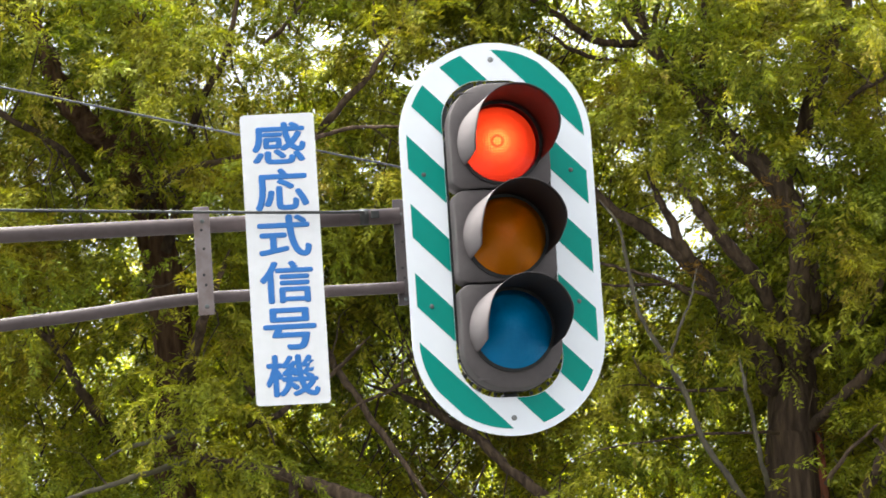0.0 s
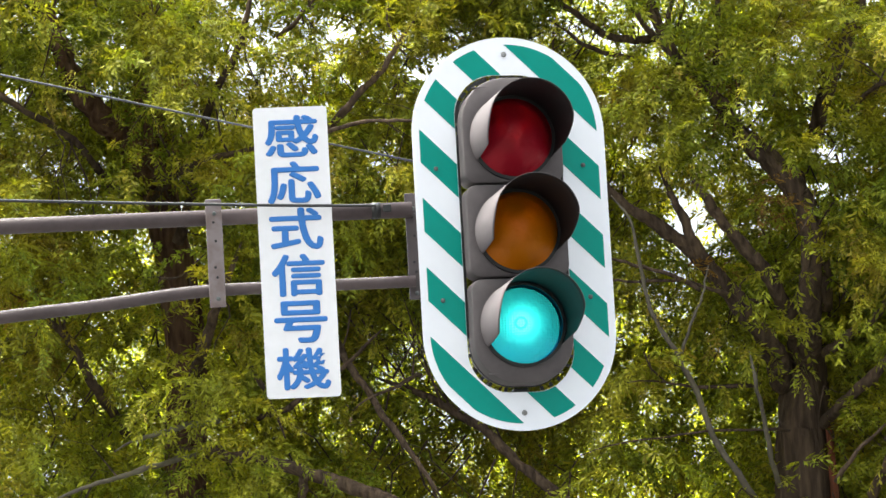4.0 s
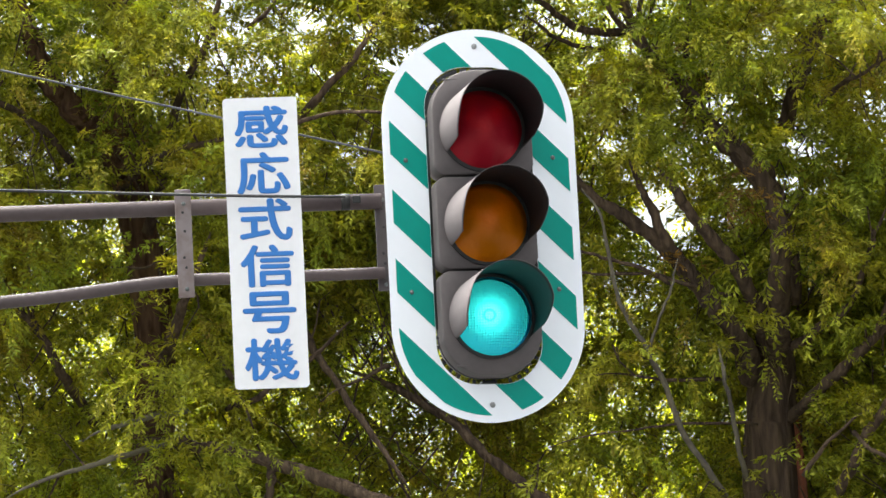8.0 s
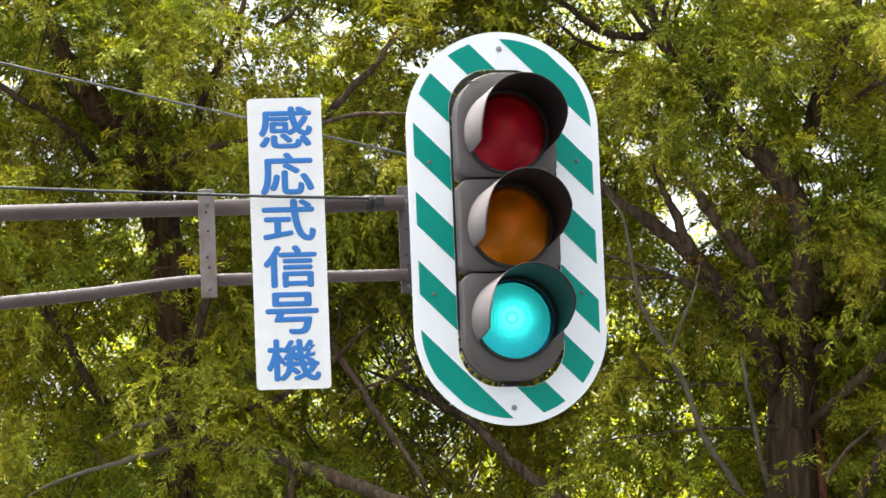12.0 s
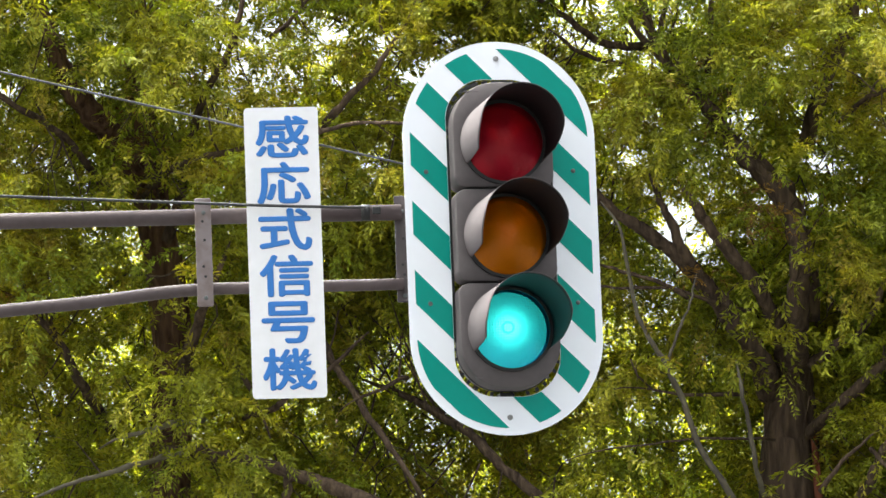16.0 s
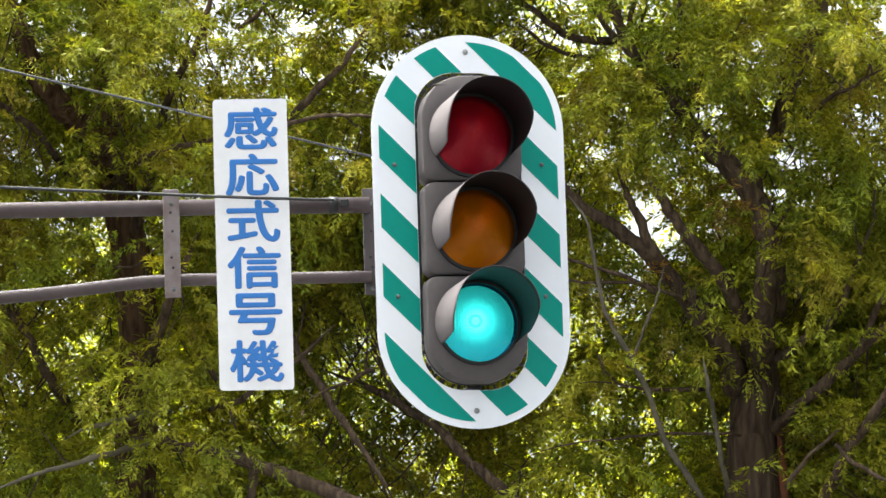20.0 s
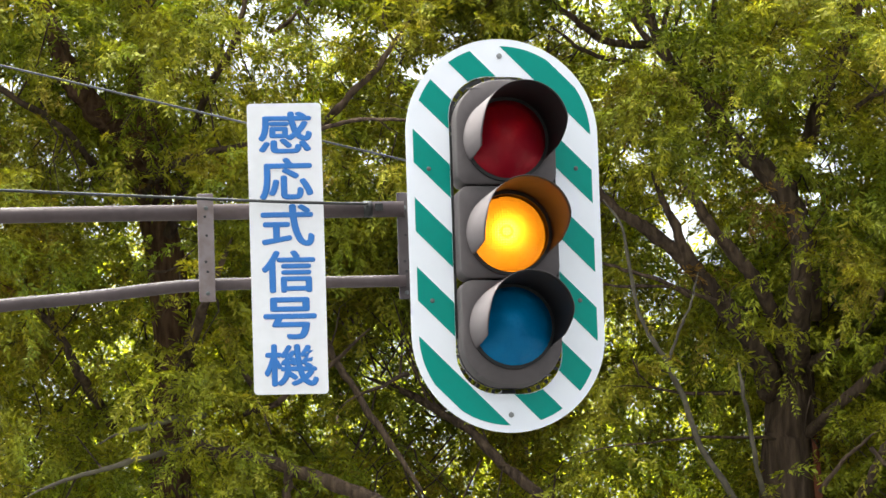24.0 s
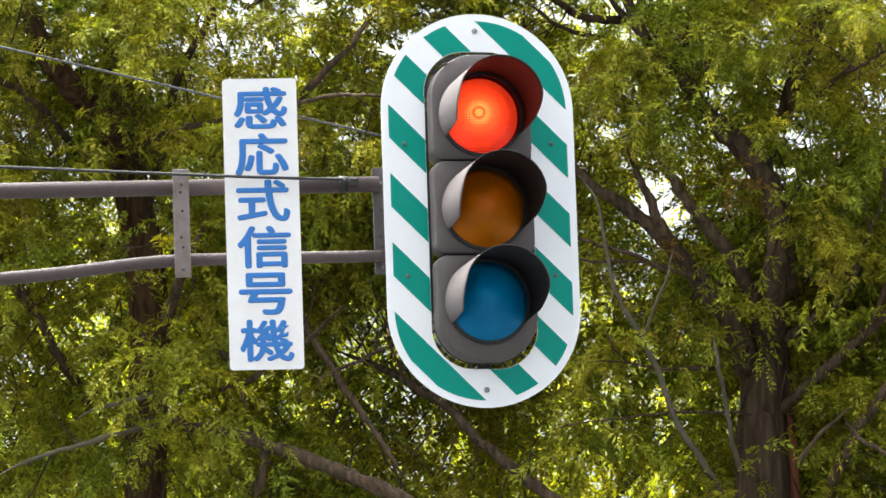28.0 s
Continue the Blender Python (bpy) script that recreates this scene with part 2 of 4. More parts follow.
CONCRETE = surface("concrete_pole", (0.33, 0.32, 0.3), 0.85, 0, (0.22, 0.21, 0.2), 0.6, 20, 2, 0.3)
INSECT = surface("insect_tan", (0.62, 0.43, 0.15), 0.5, 0, (0.45, 0.28, 0.08), 0.6, 200, 60, 0.1)
WING = surface("wing_pale", (0.75, 0.6, 0.33), 0.3, 0, (0.5, 0.4, 0.25), 0.5, 200, 60, 0.0)


# ---- helpers for meshes ----
def part(name, bm, material, parent=None, label="", smooth=False):
    me = bpy.data.meshes.new(name)
    if smooth:
        for fc in bm.faces:
            fc.smooth = True
    bm.to_mesh(me)
    bm.free()
    for mt in (material if isinstance(material, (list, tuple)) else (material,)):
        me.materials.append(mt)
    ob = new(name, me)
    ob.parent = parent
    if label:
        tagged(ob, label)
    return ob


def box(sx, sy, sz, at=(0, 0, 0), bevel=0.004):
    bm = bmesh.new()
    bmesh.ops.create_cube(bm, size=1, matrix=Matrix.Translation(at) @ Matrix.Diagonal((sx, sy, sz, 1)))
    if bevel:
        bmesh.ops.bevel(bm, geom=bm.edges[:], offset=bevel, segments=2, affect="EDGES", profile=0.5)
    return bm


def tube(points, r0, r1, sides=10, bm=None, cap=True, wob=0.0, power=1.0):
    """Tapered round bar through the points; r0 may be a list of radii, one a point."""
    bm = bm or bmesh.new()
    pts = [Vector(p) for p in points]
    rings = []
    side = None
    for i, p in enumerate(pts):
        d = (pts[min(i + 1, len(pts) - 1)] - pts[max(i - 1, 0)]).normalized()
        if side is None:
            side = d.orthogonal().normalized()
        side = (side - d * side.dot(d)).normalized()
        up = d.cross(side)
        r = r0[i] if isinstance(r0, list) else r0 + (r1 - r0) * (i / (len(pts) - 1)) ** power
        rings.append([bm.verts.new(p + (side * math.cos(a) + up * math.sin(a)) * r * (1 + wob * math.sin(3 * a + 1.7 * math.sin(0.37 * i) + i // 7) + 0.45 * wob * math.sin(9 * a + 0.8 * math.sin(0.6 * i)))) for a in
                      (2 * math.pi * k / sides for k in range(sides))])
    for a, b in zip(rings, rings[1:]):
        for k in range(sides):
            bm.faces.new((a[k], a[(k + 1) % sides], b[(k + 1) % sides], b[k])).smooth = True
    if cap:
        bm.faces.new(rings[0][::-1])
        bm.faces.new(rings[-1])
    return bm


def smooth_line(points, n=6):
    """Catmull-Rom curve through the points."""
    p = [Vector(q) for q in points]
    p = [p[0] * 2 - p[1], *p, p[-1] * 2 - p[-2]]
    out = []
    for a, b, c, d in zip(p, p[1:], p[2:], p[3:]):
        for k in range(n):
            t = k / n
            out.append(0.5 * (2 * b + (c - a) * t + (2 * a - 5 * b + 4 * c - d) * t * t + (3 * b - a - 3 * c + d) * t ** 3))
    out.append(p[-2])
    return out


def rounded(hw, top, bottom, rt, rb, n=24):
    """Outline of an upright plate, counter-clockwise in x and z, with its own corner radius above and below."""
    out = []
    for cx, cz, r, a0 in ((hw - rt, top - rt, rt, 0), (-hw + rt, top - rt, rt, 90), (-hw + rb, bottom + rb, rb, 180), (hw - rb, bottom + rb, rb, 270)):
        for k in range(n + 1):
            a = radians(a0 + 90 * k / n)
            out.append((cx + r * math.cos(a), cz + r * math.sin(a)))
    return out


def evened(line, step):
    """The same outline with points added along its straight stretches."""
    out = []
    for (a, b), (c, d) in zip(line, line[1:] + line[:1]):
        n = max(1, round(math.hypot(c - a, d - b) / step)) if math.hypot(c - a, d - b) > 1e-6 else 0
        out += [(a + (c - a) * k / n, b + (d - b) * k / n) for k in range(n)]
    return out


def ring_plate(outer, inner, y0, y1):
    """Flat plate with a hole, outlines of equal count, from depth y0 (front) to y1."""
    bm = bmesh.new()
    v = [[bm.verts.new((x, y, z)) for x, z in line] for line, y in ((outer, y0), (inner, y0), (inner, y1), (outer, y1))]
    m = len(outer)
    for a, b in ((0, 1), (1, 2), (2, 3), (3, 0)):
        for k in range(m):
            q = (v[a][k], v[a][(k + 1) % m], v[b][(k + 1) % m], v[b][k])
            bm.faces.new(q)
    bmesh.ops.remove_doubles(bm, verts=bm.verts[:], dist=1e-5)
    bmesh.ops.recalc_face_normals(bm, faces=bm.faces[:])
    return bm


def disc(r, depth, at, sides=14, dome=0.0):
    """Short round stud facing -y, such as a bolt head."""
    bm = bmesh.new()
    x, y, z = at
    back = [bm.verts.new((x + r * math.cos(a), y, z + r * math.sin(a))) for a in (2 * math.pi * k / sides for k in range(sides))]
    front = [bm.verts.new((x + r * 0.85 * math.cos(a), y - depth, z + r * 0.85 * math.sin(a))) for a in (2 * math.pi * k / sides for k in range(sides))]
    tip = bm.verts.new((x, y - depth - dome, z))
    for k in range(sides):
        j = (k + 1) % sides
        bm.faces.new((back[k], back[j], front[j], front[k]))
        bm.faces.new((front[k], front[j], tip))
    bmesh.ops.recalc_face_normals(bm, faces=bm.faces[:])
    return bm


# ---- ground ----
bm = bmesh.new()
bmesh.ops.create_grid(bm, x_segments=1, y_segments=1, size=600)
ground = tagged(part("ground", bm, ASPHALT), "grey asphalt ground under signal and trees", "ground", kind="structure")

# ---- signal, backboard, sign and arm ----
SIGNAL_POSE = pose(0.4612, 22.0, 5.1757, 0, 0, 10.5)
ARM_POSE = pose(0.4612, 22.0, 5.1757, 0, 0, 4.5)


def striped_backboard(parent):
    outer = rounded(0.389, 0.791, -0.791, 0.389, 0.389, 40)
    inner = rounded(0.213, 0.637, -0.637, 0.165, 0.165, 40)
    board = part("backboard", ring_plate(outer, inner, -0.002, 0.002), WHITE, parent, "white reflective backboard with a long rounded outline and green diagonal stripes")
    inset = rounded(0.36, 0.762, -0.762, 0.36, 0.36, 40)
    hole = rounded(0.2145, 0.6385, -0.6385, 0.165, 0.165, 40)
    slope = Vector((1, 0, 1)).normalized()
    for k in range(-4, 5):
        top = 0.067 + 0.2775 * k
        low = top - 0.135
        bm = ring_plate(inset, hole, -0.0035, -0.0023)
        for s, n in ((top, slope), (low, -slope)):
            geom = bm.verts[:] + bm.edges[:] + bm.faces[:]
            cut = bmesh.ops.bisect_plane(bm, geom=geom, dist=1e-6, plane_co=(s, 0, 0), plane_no=n, clear_outer=True)
            edges = [e for e in cut["geom_cut"] if isinstance(e, bmesh.types.BMEdge)]
            bmesh.ops.holes_fill(bm, edges=edges, sides=8)
        if len(bm.faces) > 3:
            # separate the pieces of this band on either side of the hole
            todo = set(bm.verts)
            groups = []
            while todo:
                stack, seen = [todo.pop()], set()
                while stack:
                    v = stack.pop()
                    seen.add(v)
                    for e in v.link_edges:
                        o = e.other_vert(v)
                        if o in todo:
                            todo.discard(o)
                            stack.append(o)
                groups.append(seen)
            for g in groups:
                if len(g) < 6:
                    continue
                piece = bmesh.new()
                idx = {v: piece.verts.new(v.co) for v in g}
                for fc in bm.faces:
                    if fc.verts[0] in idx:
                        piece.faces.new([idx[v] for v in fc.verts])
                part("green_stripe", piece, GREEN, board)
        bm.free()
    for x, z in ((0, 0.722), (0, -0.72), (-0.3, 0.265), (0.296, 0.267), (-0.302, -0.264), (0.294, -0.264)):
        part("bolt", disc(0.0115 if x == 0 else 0.009, 0.006, (x, -0.0042, z), 12, 0.003), RIVET if x == 0 else BOLT, board)
    return board


def visor(parent, at_z):
    """Long round hood, open below, its lower ends cut back to the lens rim."""
    bm = bmesh.new()
    steps, along, base, thick = 96, 10, -0.085, 0.002
    lower = radians(-29)
    grids = []
    for shell in (0, thick):
        rows = []
        for i in range(steps + 1):
            a = lower + (math.pi - 2 * lower) * i / steps
            dip = max(0.0, (0.17 - math.sin(a)) / (0.17 + math.sin(radians(29))))
            hook = max(0.0, (dip - 0.88) / 0.12)
            reach = 0.395 * (1 - 0.42 * dip ** 1.5) * (1 - 0.97 * hook ** 1.5) + 0.006
            row = []
            for j in range(along + 1):
                s = j / along
                r = 0.171 - 0.005 * s + shell
                row.append(bm.verts.new((r * math.cos(a), base - reach * s, at_z + r * math.sin(a) - 0.004 * s)))
            rows.append(row)
        grids.append(rows)
    inner, outer = grids
    for i in range(steps):
        for j in range(along):
            f1 = bm.faces.new((inner[i][j], inner[i][j + 1], inner[i + 1][j + 1], inner[i + 1][j]))
            f2 = bm.faces.new((outer[i][j], outer[i + 1][j], outer[i + 1][j + 1], outer[i][j + 1]))
            f1.material_index, f1.smooth, f2.smooth = 1, True, True
        bm.faces.new((inner[i][along], outer[i][along], outer[i + 1][along], inner[i + 1][along]))
    for i in (0, steps):
        for j in range(along):
            bm.faces.new((inner[i][j], outer[i][j], outer[i][j + 1], inner[i][j + 1]))
    bmesh.ops.recalc_face_normals(bm, faces=bm.faces[:])
    return part("visor", bm, (VISOR_OUT, VISOR_IN), parent, "grey hood with a matt black inside")


def lamp_section(parent, z, top, bottom, rt, rb, tint, body, colour_name, glow):
    """One lamp: shell with a round opening, rim, tinted lens, hood, and a turning lamp with a lit and a dark side."""
    line = evened(rounded(0.201, top - z, bottom - z, rt, rb, 16), 0.012)
    m = len(line)
    circle = []
    for x, zz in line:
        a = math.atan2(zz, x)
        circle.append((0.163 * math.cos(a), 0.163 * math.sin(a)))
    bm = bmesh.new()
    loops = []
    for scale, y in ((0.85, 0.185), (1.0, 0.03), (1.0, -0.064), (0.992, -0.076), (0.975, -0.08)):
        loops.append([bm.verts.new((x * scale, y, z + zz * (1 - (1 - scale) * 0.201 / max(top - z, z - bottom)))) for x, zz in line])
    loops.append([bm.verts.new((x * 1.05, -0.082, z + zz * 1.05)) for x, zz in circle])
    loops.append([bm.verts.new((x, -0.082, z + zz)) for x, zz in circle])
    loops.append([bm.verts.new((x, -0.03, z + zz)) for x, zz in circle])
    for a, b in zip(loops, loops[1:]):
        for k in range(m):
            if (a[k].co - a[(k + 1) % m].co).length > 1e-6:
                bm.faces.new((a[k], a[(k + 1) % m], b[(k + 1) % m], b[k])).smooth = True
    bm.faces.new(loops[0])
    bmesh.ops.remove_doubles(bm, verts=bm.verts[:], dist=1e-5)
    bmesh.ops.recalc_face_normals(bm, faces=bm.faces[:])
    shell = part("lamp_housing", bm, HOUSING, parent, "grey housing of the %s lamp" % colour_name)
    # rim
    bm = ring_plate([(0.169 * math.cos(2 * math.pi * k / 72), z + 0.169 * math.sin(2 * math.pi * k / 72)) for k in range(72)],
                    [(0.1565 * math.cos(2 * math.pi * k / 72), z + 0.1565 * math.sin(2 * math.pi * k / 72)) for k in range(72)], -0.097, -0.079)
    part("lens_rim", bm, GASKET, shell, "black rubber rim")
    # domed lens
    bm = bmesh.new()
    rad, rise, seg, rings = 0.16, 0.085, 60, 12
    big = (rad * rad + rise * rise) / (2 * rise)
    prev = None
    for i in range(rings + 1):
        r = rad * (1 - i / rings)
        y = -(math.sqrt(big * big - r * r) - (big - rise))
        cur = [bm.verts.new((r * math.cos(2 * math.pi * k / seg), y, r * math.sin(2 * math.pi * k / seg))) for k in range(seg)] if i < rings else [bm.verts.new((0, -rise, 0))]
        if prev:
            for k in range(seg):
                j = (k + 1) % seg
                bm.faces.new((prev[k], prev[j], cur[j], cur[k]) if i < rings else (prev[k], prev[j], cur[0])).smooth = True
        prev = cur
    bmesh.ops.recalc_face_normals(bm, faces=bm.faces[:])
    barrel = tube([(0, -0.078, z), (0, 0.12, z)], 0.1618, 0.1618, 48, cap=False)
    part("reflector", barrel, VISOR_IN, shell, "dark inner barrel")
    lens = part("lens", bm, lens_material("lens_" + colour_name, tint, body), shell, "%s prismatic glass lens" % colour_name)
    lens.location = (0, -0.09, z)
    visor(shell, z)
    # turning lamp: a glowing dome on one side, a hollow silvered bowl with its bulb on the other
    bm = bmesh.new()
    seg, rings = 48, 10
    for index, rim_y, deep in ((0, -0.05, -0.085), (1, 0.05, -0.085)):
        prev = None
        for i in range(rings + 1):
            u = 1 - i / rings
            cur = [bm.verts.new((0.152 * u * math.cos(2 * math.pi * k / seg), rim_y + deep * (1 - u * u), 0.152 * u * math.sin(2 * math.pi * k / seg))) for k in range(seg if i < rings else 1)]
            for k in range(seg if prev else 0):
                j = (k + 1) % seg
                fc = bm.faces.new((prev[k], prev[j], cur[j], cur[k]) if i < rings else (prev[k], prev[j], cur[0]))
                fc.smooth, fc.material_index = True, index
            prev = cur
    wall = [[v for v in bm.verts if abs(v.co.y - y) < 1e-6 and math.hypot(v.co.x, v.co.z) > 0.1519] for y in (-0.05, 0.05)]
    for k in range(seg):
        bm.faces.new((wall[0][k], wall[0][(k + 1) % seg], wall[1][(k + 1) % seg], wall[1][k])).material_index = 1
    made = bmesh.ops.create_uvsphere(bm, u_segments=16, v_segments=10, radius=0.024, matrix=Matrix.Translation((0, 0.0, 0)))
    for v in made["verts"]:
        for fc in v.link_faces:
            fc.material_index, fc.smooth = 2, True
    lamp = part("lamp", bm, (glow, SILVERED, BULB), shell, "round lamp, lit on one side and silvered on the other")
    lamp.location = (0, 0.0, z)
    return lamp


signal = new("traffic_signal")
signal.matrix_world = SIGNAL_POSE
tagged(signal, "grey three-lamp traffic signal with a green and white striped backboard", "traffic light")
striped_backboard(signal)
LAMPS = {}
LAMPS["red"] = lamp_section(signal, 0.368, 0.613, 0.1902, 0.175, 0.045, (0.9, 0.06, 0.022), (0.72, 0.016, 0.045), "red",
                            glow_material("glow_red", (1.0, 0.72, 0.42), 0.72, 5.5, 0.95, 0.5))
LAMPS["amber"] = lamp_section(signal, -0.008, 0.1842, -0.1868, 0.045, 0.045, (1.0, 0.36, 0.022), (1.0, 0.3, 0.004), "amber",
                              glow_material("glow_amber", (1.0, 0.8, 0.5), 0.82, 9.5, 0.92, 0.6))
LAMPS["green"] = lamp_section(signal, -0.381, -0.193, -0.613, 0.045, 0.175, (0.042, 0.6, 0.88), (0.004, 0.35, 0.82), "blue-green",
                              glow_material("glow_green", (1.0, 0.93, 0.58), 0.88, 3.4, 0.47, 0.34))


def toothed_seal():
    """Dark strip round the housings with small tabs that reach to the edge of the backboard's opening."""
    bm = ring_plate(rounded(0.2035, 0.6175, -0.6155, 0.1745, 0.1745, 24), rounded(0.2015, 0.6135, -0.6135, 0.1751, 0.1751, 24), 0.012, 0.022)
    line = evened(rounded(0.208, 0.627, -0.626, 0.168, 0.168, 10), 0.0125)
    for k, (x, z) in enumerate(line):
        a, c = line[k - 1], line[(k + 1) % len(line)]
        turn = math.atan2(c[1] - a[1], c[0] - a[0])
        if (k * 7) % 11 < (3 if z < -0.4 else 9) or abs(z) < 0.4:
            bmesh.ops.create_cube(bm, size=1, matrix=Matrix.Translation((x, 0.014, z)) @ Matrix.Rotation(-turn, 4, "Y") @ Matrix.Diagonal((0.0128, 0.006, 0.0165, 1)))
    return bm


part("seal_strip", toothed_seal(), GASKET, signal, "black toothed strip between the housings and the backboard")
for z in (0.574, -0.573):
    part("housing_rib", box(0.3, 0.009, 0.007, (0, -0.076, z), 0.002), HOUSING, signal)
part("bottom_cap", box(0.06, 0.08, 0.03, (-0.004, 0.05, -0.634), 0.006), GASKET, signal, "dark cable gland under the lowest lamp")
for z in (0.115, -0.175):
    part("mounting_stub", tube([(-0.205, 0.05, z), (-0.36, 0.05, z)], 0.028, 0.028, 14), STEEL, signal)

# arm of two steel tubes with brackets, on a pole beside the road
arm = new("signal_arm")
arm.matrix_world = ARM_POSE
tagged(arm, "brown-grey painted steel cantilever arm of two tubes with flat brackets", "pole arm")
part("upper_tube", tube([(-3.6, 0, 0.113), (-0.4, 0, 0.111)], 0.0315, 0.0315, 20), STEEL, arm)
low = smooth_line([(-3.6, 0, -0.40), (-2.6, 0, -0.305), (-2.017, 0, -0.248), (-1.68, 0, -0.222), (-1.35, 0, -0.188), (-1.19, 0, -0.179), (-1.0, 0, -0.177), (-0.4, 0, -0.177)], 5)
part("lower_tube", tube(low, 0.0275, 0.0235, 18), STEEL, arm)
for x, z0, z1, w, name, front, paint in ((-1.187, 0.178, -0.254, 0.064, "bracket", -0.042, BRACKET), (-0.396, 0.182, -0.245, 0.058, "end_bracket", 0.03, SHADED_STEEL)):
    bk = part(name, box(w, 0.012, z0 - z1, (x, front, (z0 + z1) / 2), 0.003), paint, arm, "flat steel bracket with rusty bolt holes")
    for k, z in enumerate((0.13, 0.095, 0.02, -0.085, -0.125, -0.21)):
        # holes are thin black discs, the shade inside them given by colour
        part("bolt", disc(0.009, 0.004, (x + 0.002, front - 0.0065, z - 0.01), 8, 0.002), BOLT, bk) if k in (0, 5) else part("bolt_hole_disc", disc(0.0055, 0.001, (x + 0.003 * (-1) ** k, front - 0.0065, z - 0.01), 8), GASKET, bk)
    for z in (0.112, -0.178) if name == "bracket" else ():
        part("clamp", tube([(x - 0.022, 0, z), (x + 0.022, 0, z)], 0.04, 0.04, 16), STEEL, bk)
part("clip_tab", box(0.032, 0.014, 0.03, (-0.5, -0.034, 0.115), 0.003), GASKET, arm)
clip = part("cable_clip", tube([(-0.56, -0.002, 0.112), (-0.525, -0.002, 0.112)], 0.0328, 0.0328, 14), GASKET, arm)
part("pole", tube([(-3.6, 0.02, -5.1757), (-3.6, 0.02, 3.2)], 0.14, 0.1, 24), CONCRETE, arm, "tapered round concrete pole")

# sign with six characters
sign = new("sign_board")
sign.matrix_world = ARM_POSE @ Matrix.Translation((0, -0.12, 0))
tagged(sign, "white upright sign board with blue lettering, fixed to the steel arm", "sign")
bm = bmesh.new()
outline = [bm.verts.new((x - 0.8715, 0, z)) for x, z in rounded(0.146, 0.521, -0.637, 0.016, 0.016, 6)]
face = bm.faces.new(outline)
back = bmesh.ops.extrude_face_region(bm, geom=[face])
bmesh.ops.translate(bm, verts=[v for v in back["geom"] if isinstance(v, bmesh.types.BMVert)], vec=(0, 0.004, 0))
bmesh.ops.recalc_face_normals(bm, faces=bm.faces[:])
part("panel", bm, SIGN_WHITE, sign)
for z in (0.113, -0.178):
    part("fixing_strap", box(0.03, 0.09, 0.05, (-0.8715, 0.05, z), 0.003), BRACKET, sign)


def round_loops(me, step, reach):
    """Outlines of a flat mesh, evened and smoothed so that stroke ends and corners come out round."""
    count = collections.Counter(tuple(sorted(k)) for p in me.polygons for k in p.edge_keys)
    nxt = {}
    for p in me.polygons:
        vs = list(p.vertices)
        for a, b in zip(vs, vs[1:] + vs[:1]):
            if count[tuple(sorted((a, b)))] == 1:
                nxt[a] = b
    loops = []
    while nxt:
        a = next(iter(nxt))
        loop = []
        while a in nxt:
            loop.append(np.array(me.vertices[a].co[:2]))
            a = nxt.pop(a)
        line = []
        for p, q in zip(loop, loop[1:] + loop[:1]):
            n = max(1, int(math.dist(p, q) / step))
            line += [p + (q - p) * k / n for k in range(n)]
        line = np.array(line)
        w = np.hanning(2 * reach + 1)[1:-1]
        w /= w.sum()
        pad = len(w) // 2
        if len(line) > 4 * pad:
            ext = np.vstack([line[-pad:], line, line[:pad]])
            line = np.stack([np.convolve(ext[:, k], w, "valid") for k in (0, 1)], 1)
        loops.append(line)
    return loops


def letter(char, x, z, w, h, thicken):
    dg = bpy.context.evaluated_depsgraph_get
    cu = bpy.data.curves.new("letter", "FONT")
    cu.body, cu.size, cu.resolution_u = char, 1.0, 5
    tmp = new("letter_curve", cu)
    flat = bpy.data.meshes.new_from_object(tmp.evaluated_get(dg()))
    bpy.data.objects.remove(tmp)
    bm = bmesh.new()
    bm.from_mesh(flat)
    bmesh.ops.remove_doubles(bm, verts=bm.verts[:], dist=1e-5)
    bm.to_mesh(flat)
    bm.free()
    out = bpy.data.curves.new("letter", "CURVE")
    out.dimensions, out.fill_mode, out.bevel_depth, out.bevel_resolution = "2D", "BOTH", thicken, 1
    for line in round_loops(flat, 0.008, 6):
        s = out.splines.new("POLY")
        s.points.add(len(line) - 1)
        for pt, (a, b) in zip(s.points, line):
            pt.co = (a, b, 0, 1)
        s.use_cyclic_u = True
    tmp = new("letter_curve", out)
    me = bpy.data.meshes.new_from_object(tmp.evaluated_get(dg()))
    bpy.data.objects.remove(tmp)
    co = np.array([v.co[:] for v in me.vertices])
    lo, hi = co.min(0), co.max(0)
    for v in me.vertices:
        a, b = (v.co.x - lo[0]) / (hi[0] - lo[0]) - 0.5, (v.co.y - lo[1]) / (hi[1] - lo[1]) - 0.5
        v.co = (x + a * w, -0.0012 - 0.05 * max(0.0, v.co.z), z + b * h)
    me.materials.clear()
    me.materials.append(BLUE)
    ob = new("letter", me)
    ob.parent = sign
    return ob


for k, char in enumerate("感応式信号機"):
    letter(char, -0.869, 0.404 - 0.1852 * k, 0.211, 0.168, 0.024)

# cables
cable = tagged(part("cable", tube(smooth_line([(-3.6, -0.155, 0.29), (-2.0, -0.15, 0.188), (-1.02, -0.145, 0.13), (-0.72, -0.14, 0.116), (-0.545, -0.035, 0.1275)], 8), 0.006, 0.006, 8), CABLE), "thin grey cable stretched along the signal arm", "cable")
cable.matrix_world = ARM_POSE
stay = tagged(part("stay_wire", tube([(-3.6, 0.02, 1.135), (-0.24, 0.055, 0.28)], 0.0045, 0.0045, 8), STRAND), "taut galvanised stay wire from the pole to the signal", "wire")
stay.matrix_world = ARM_POSE


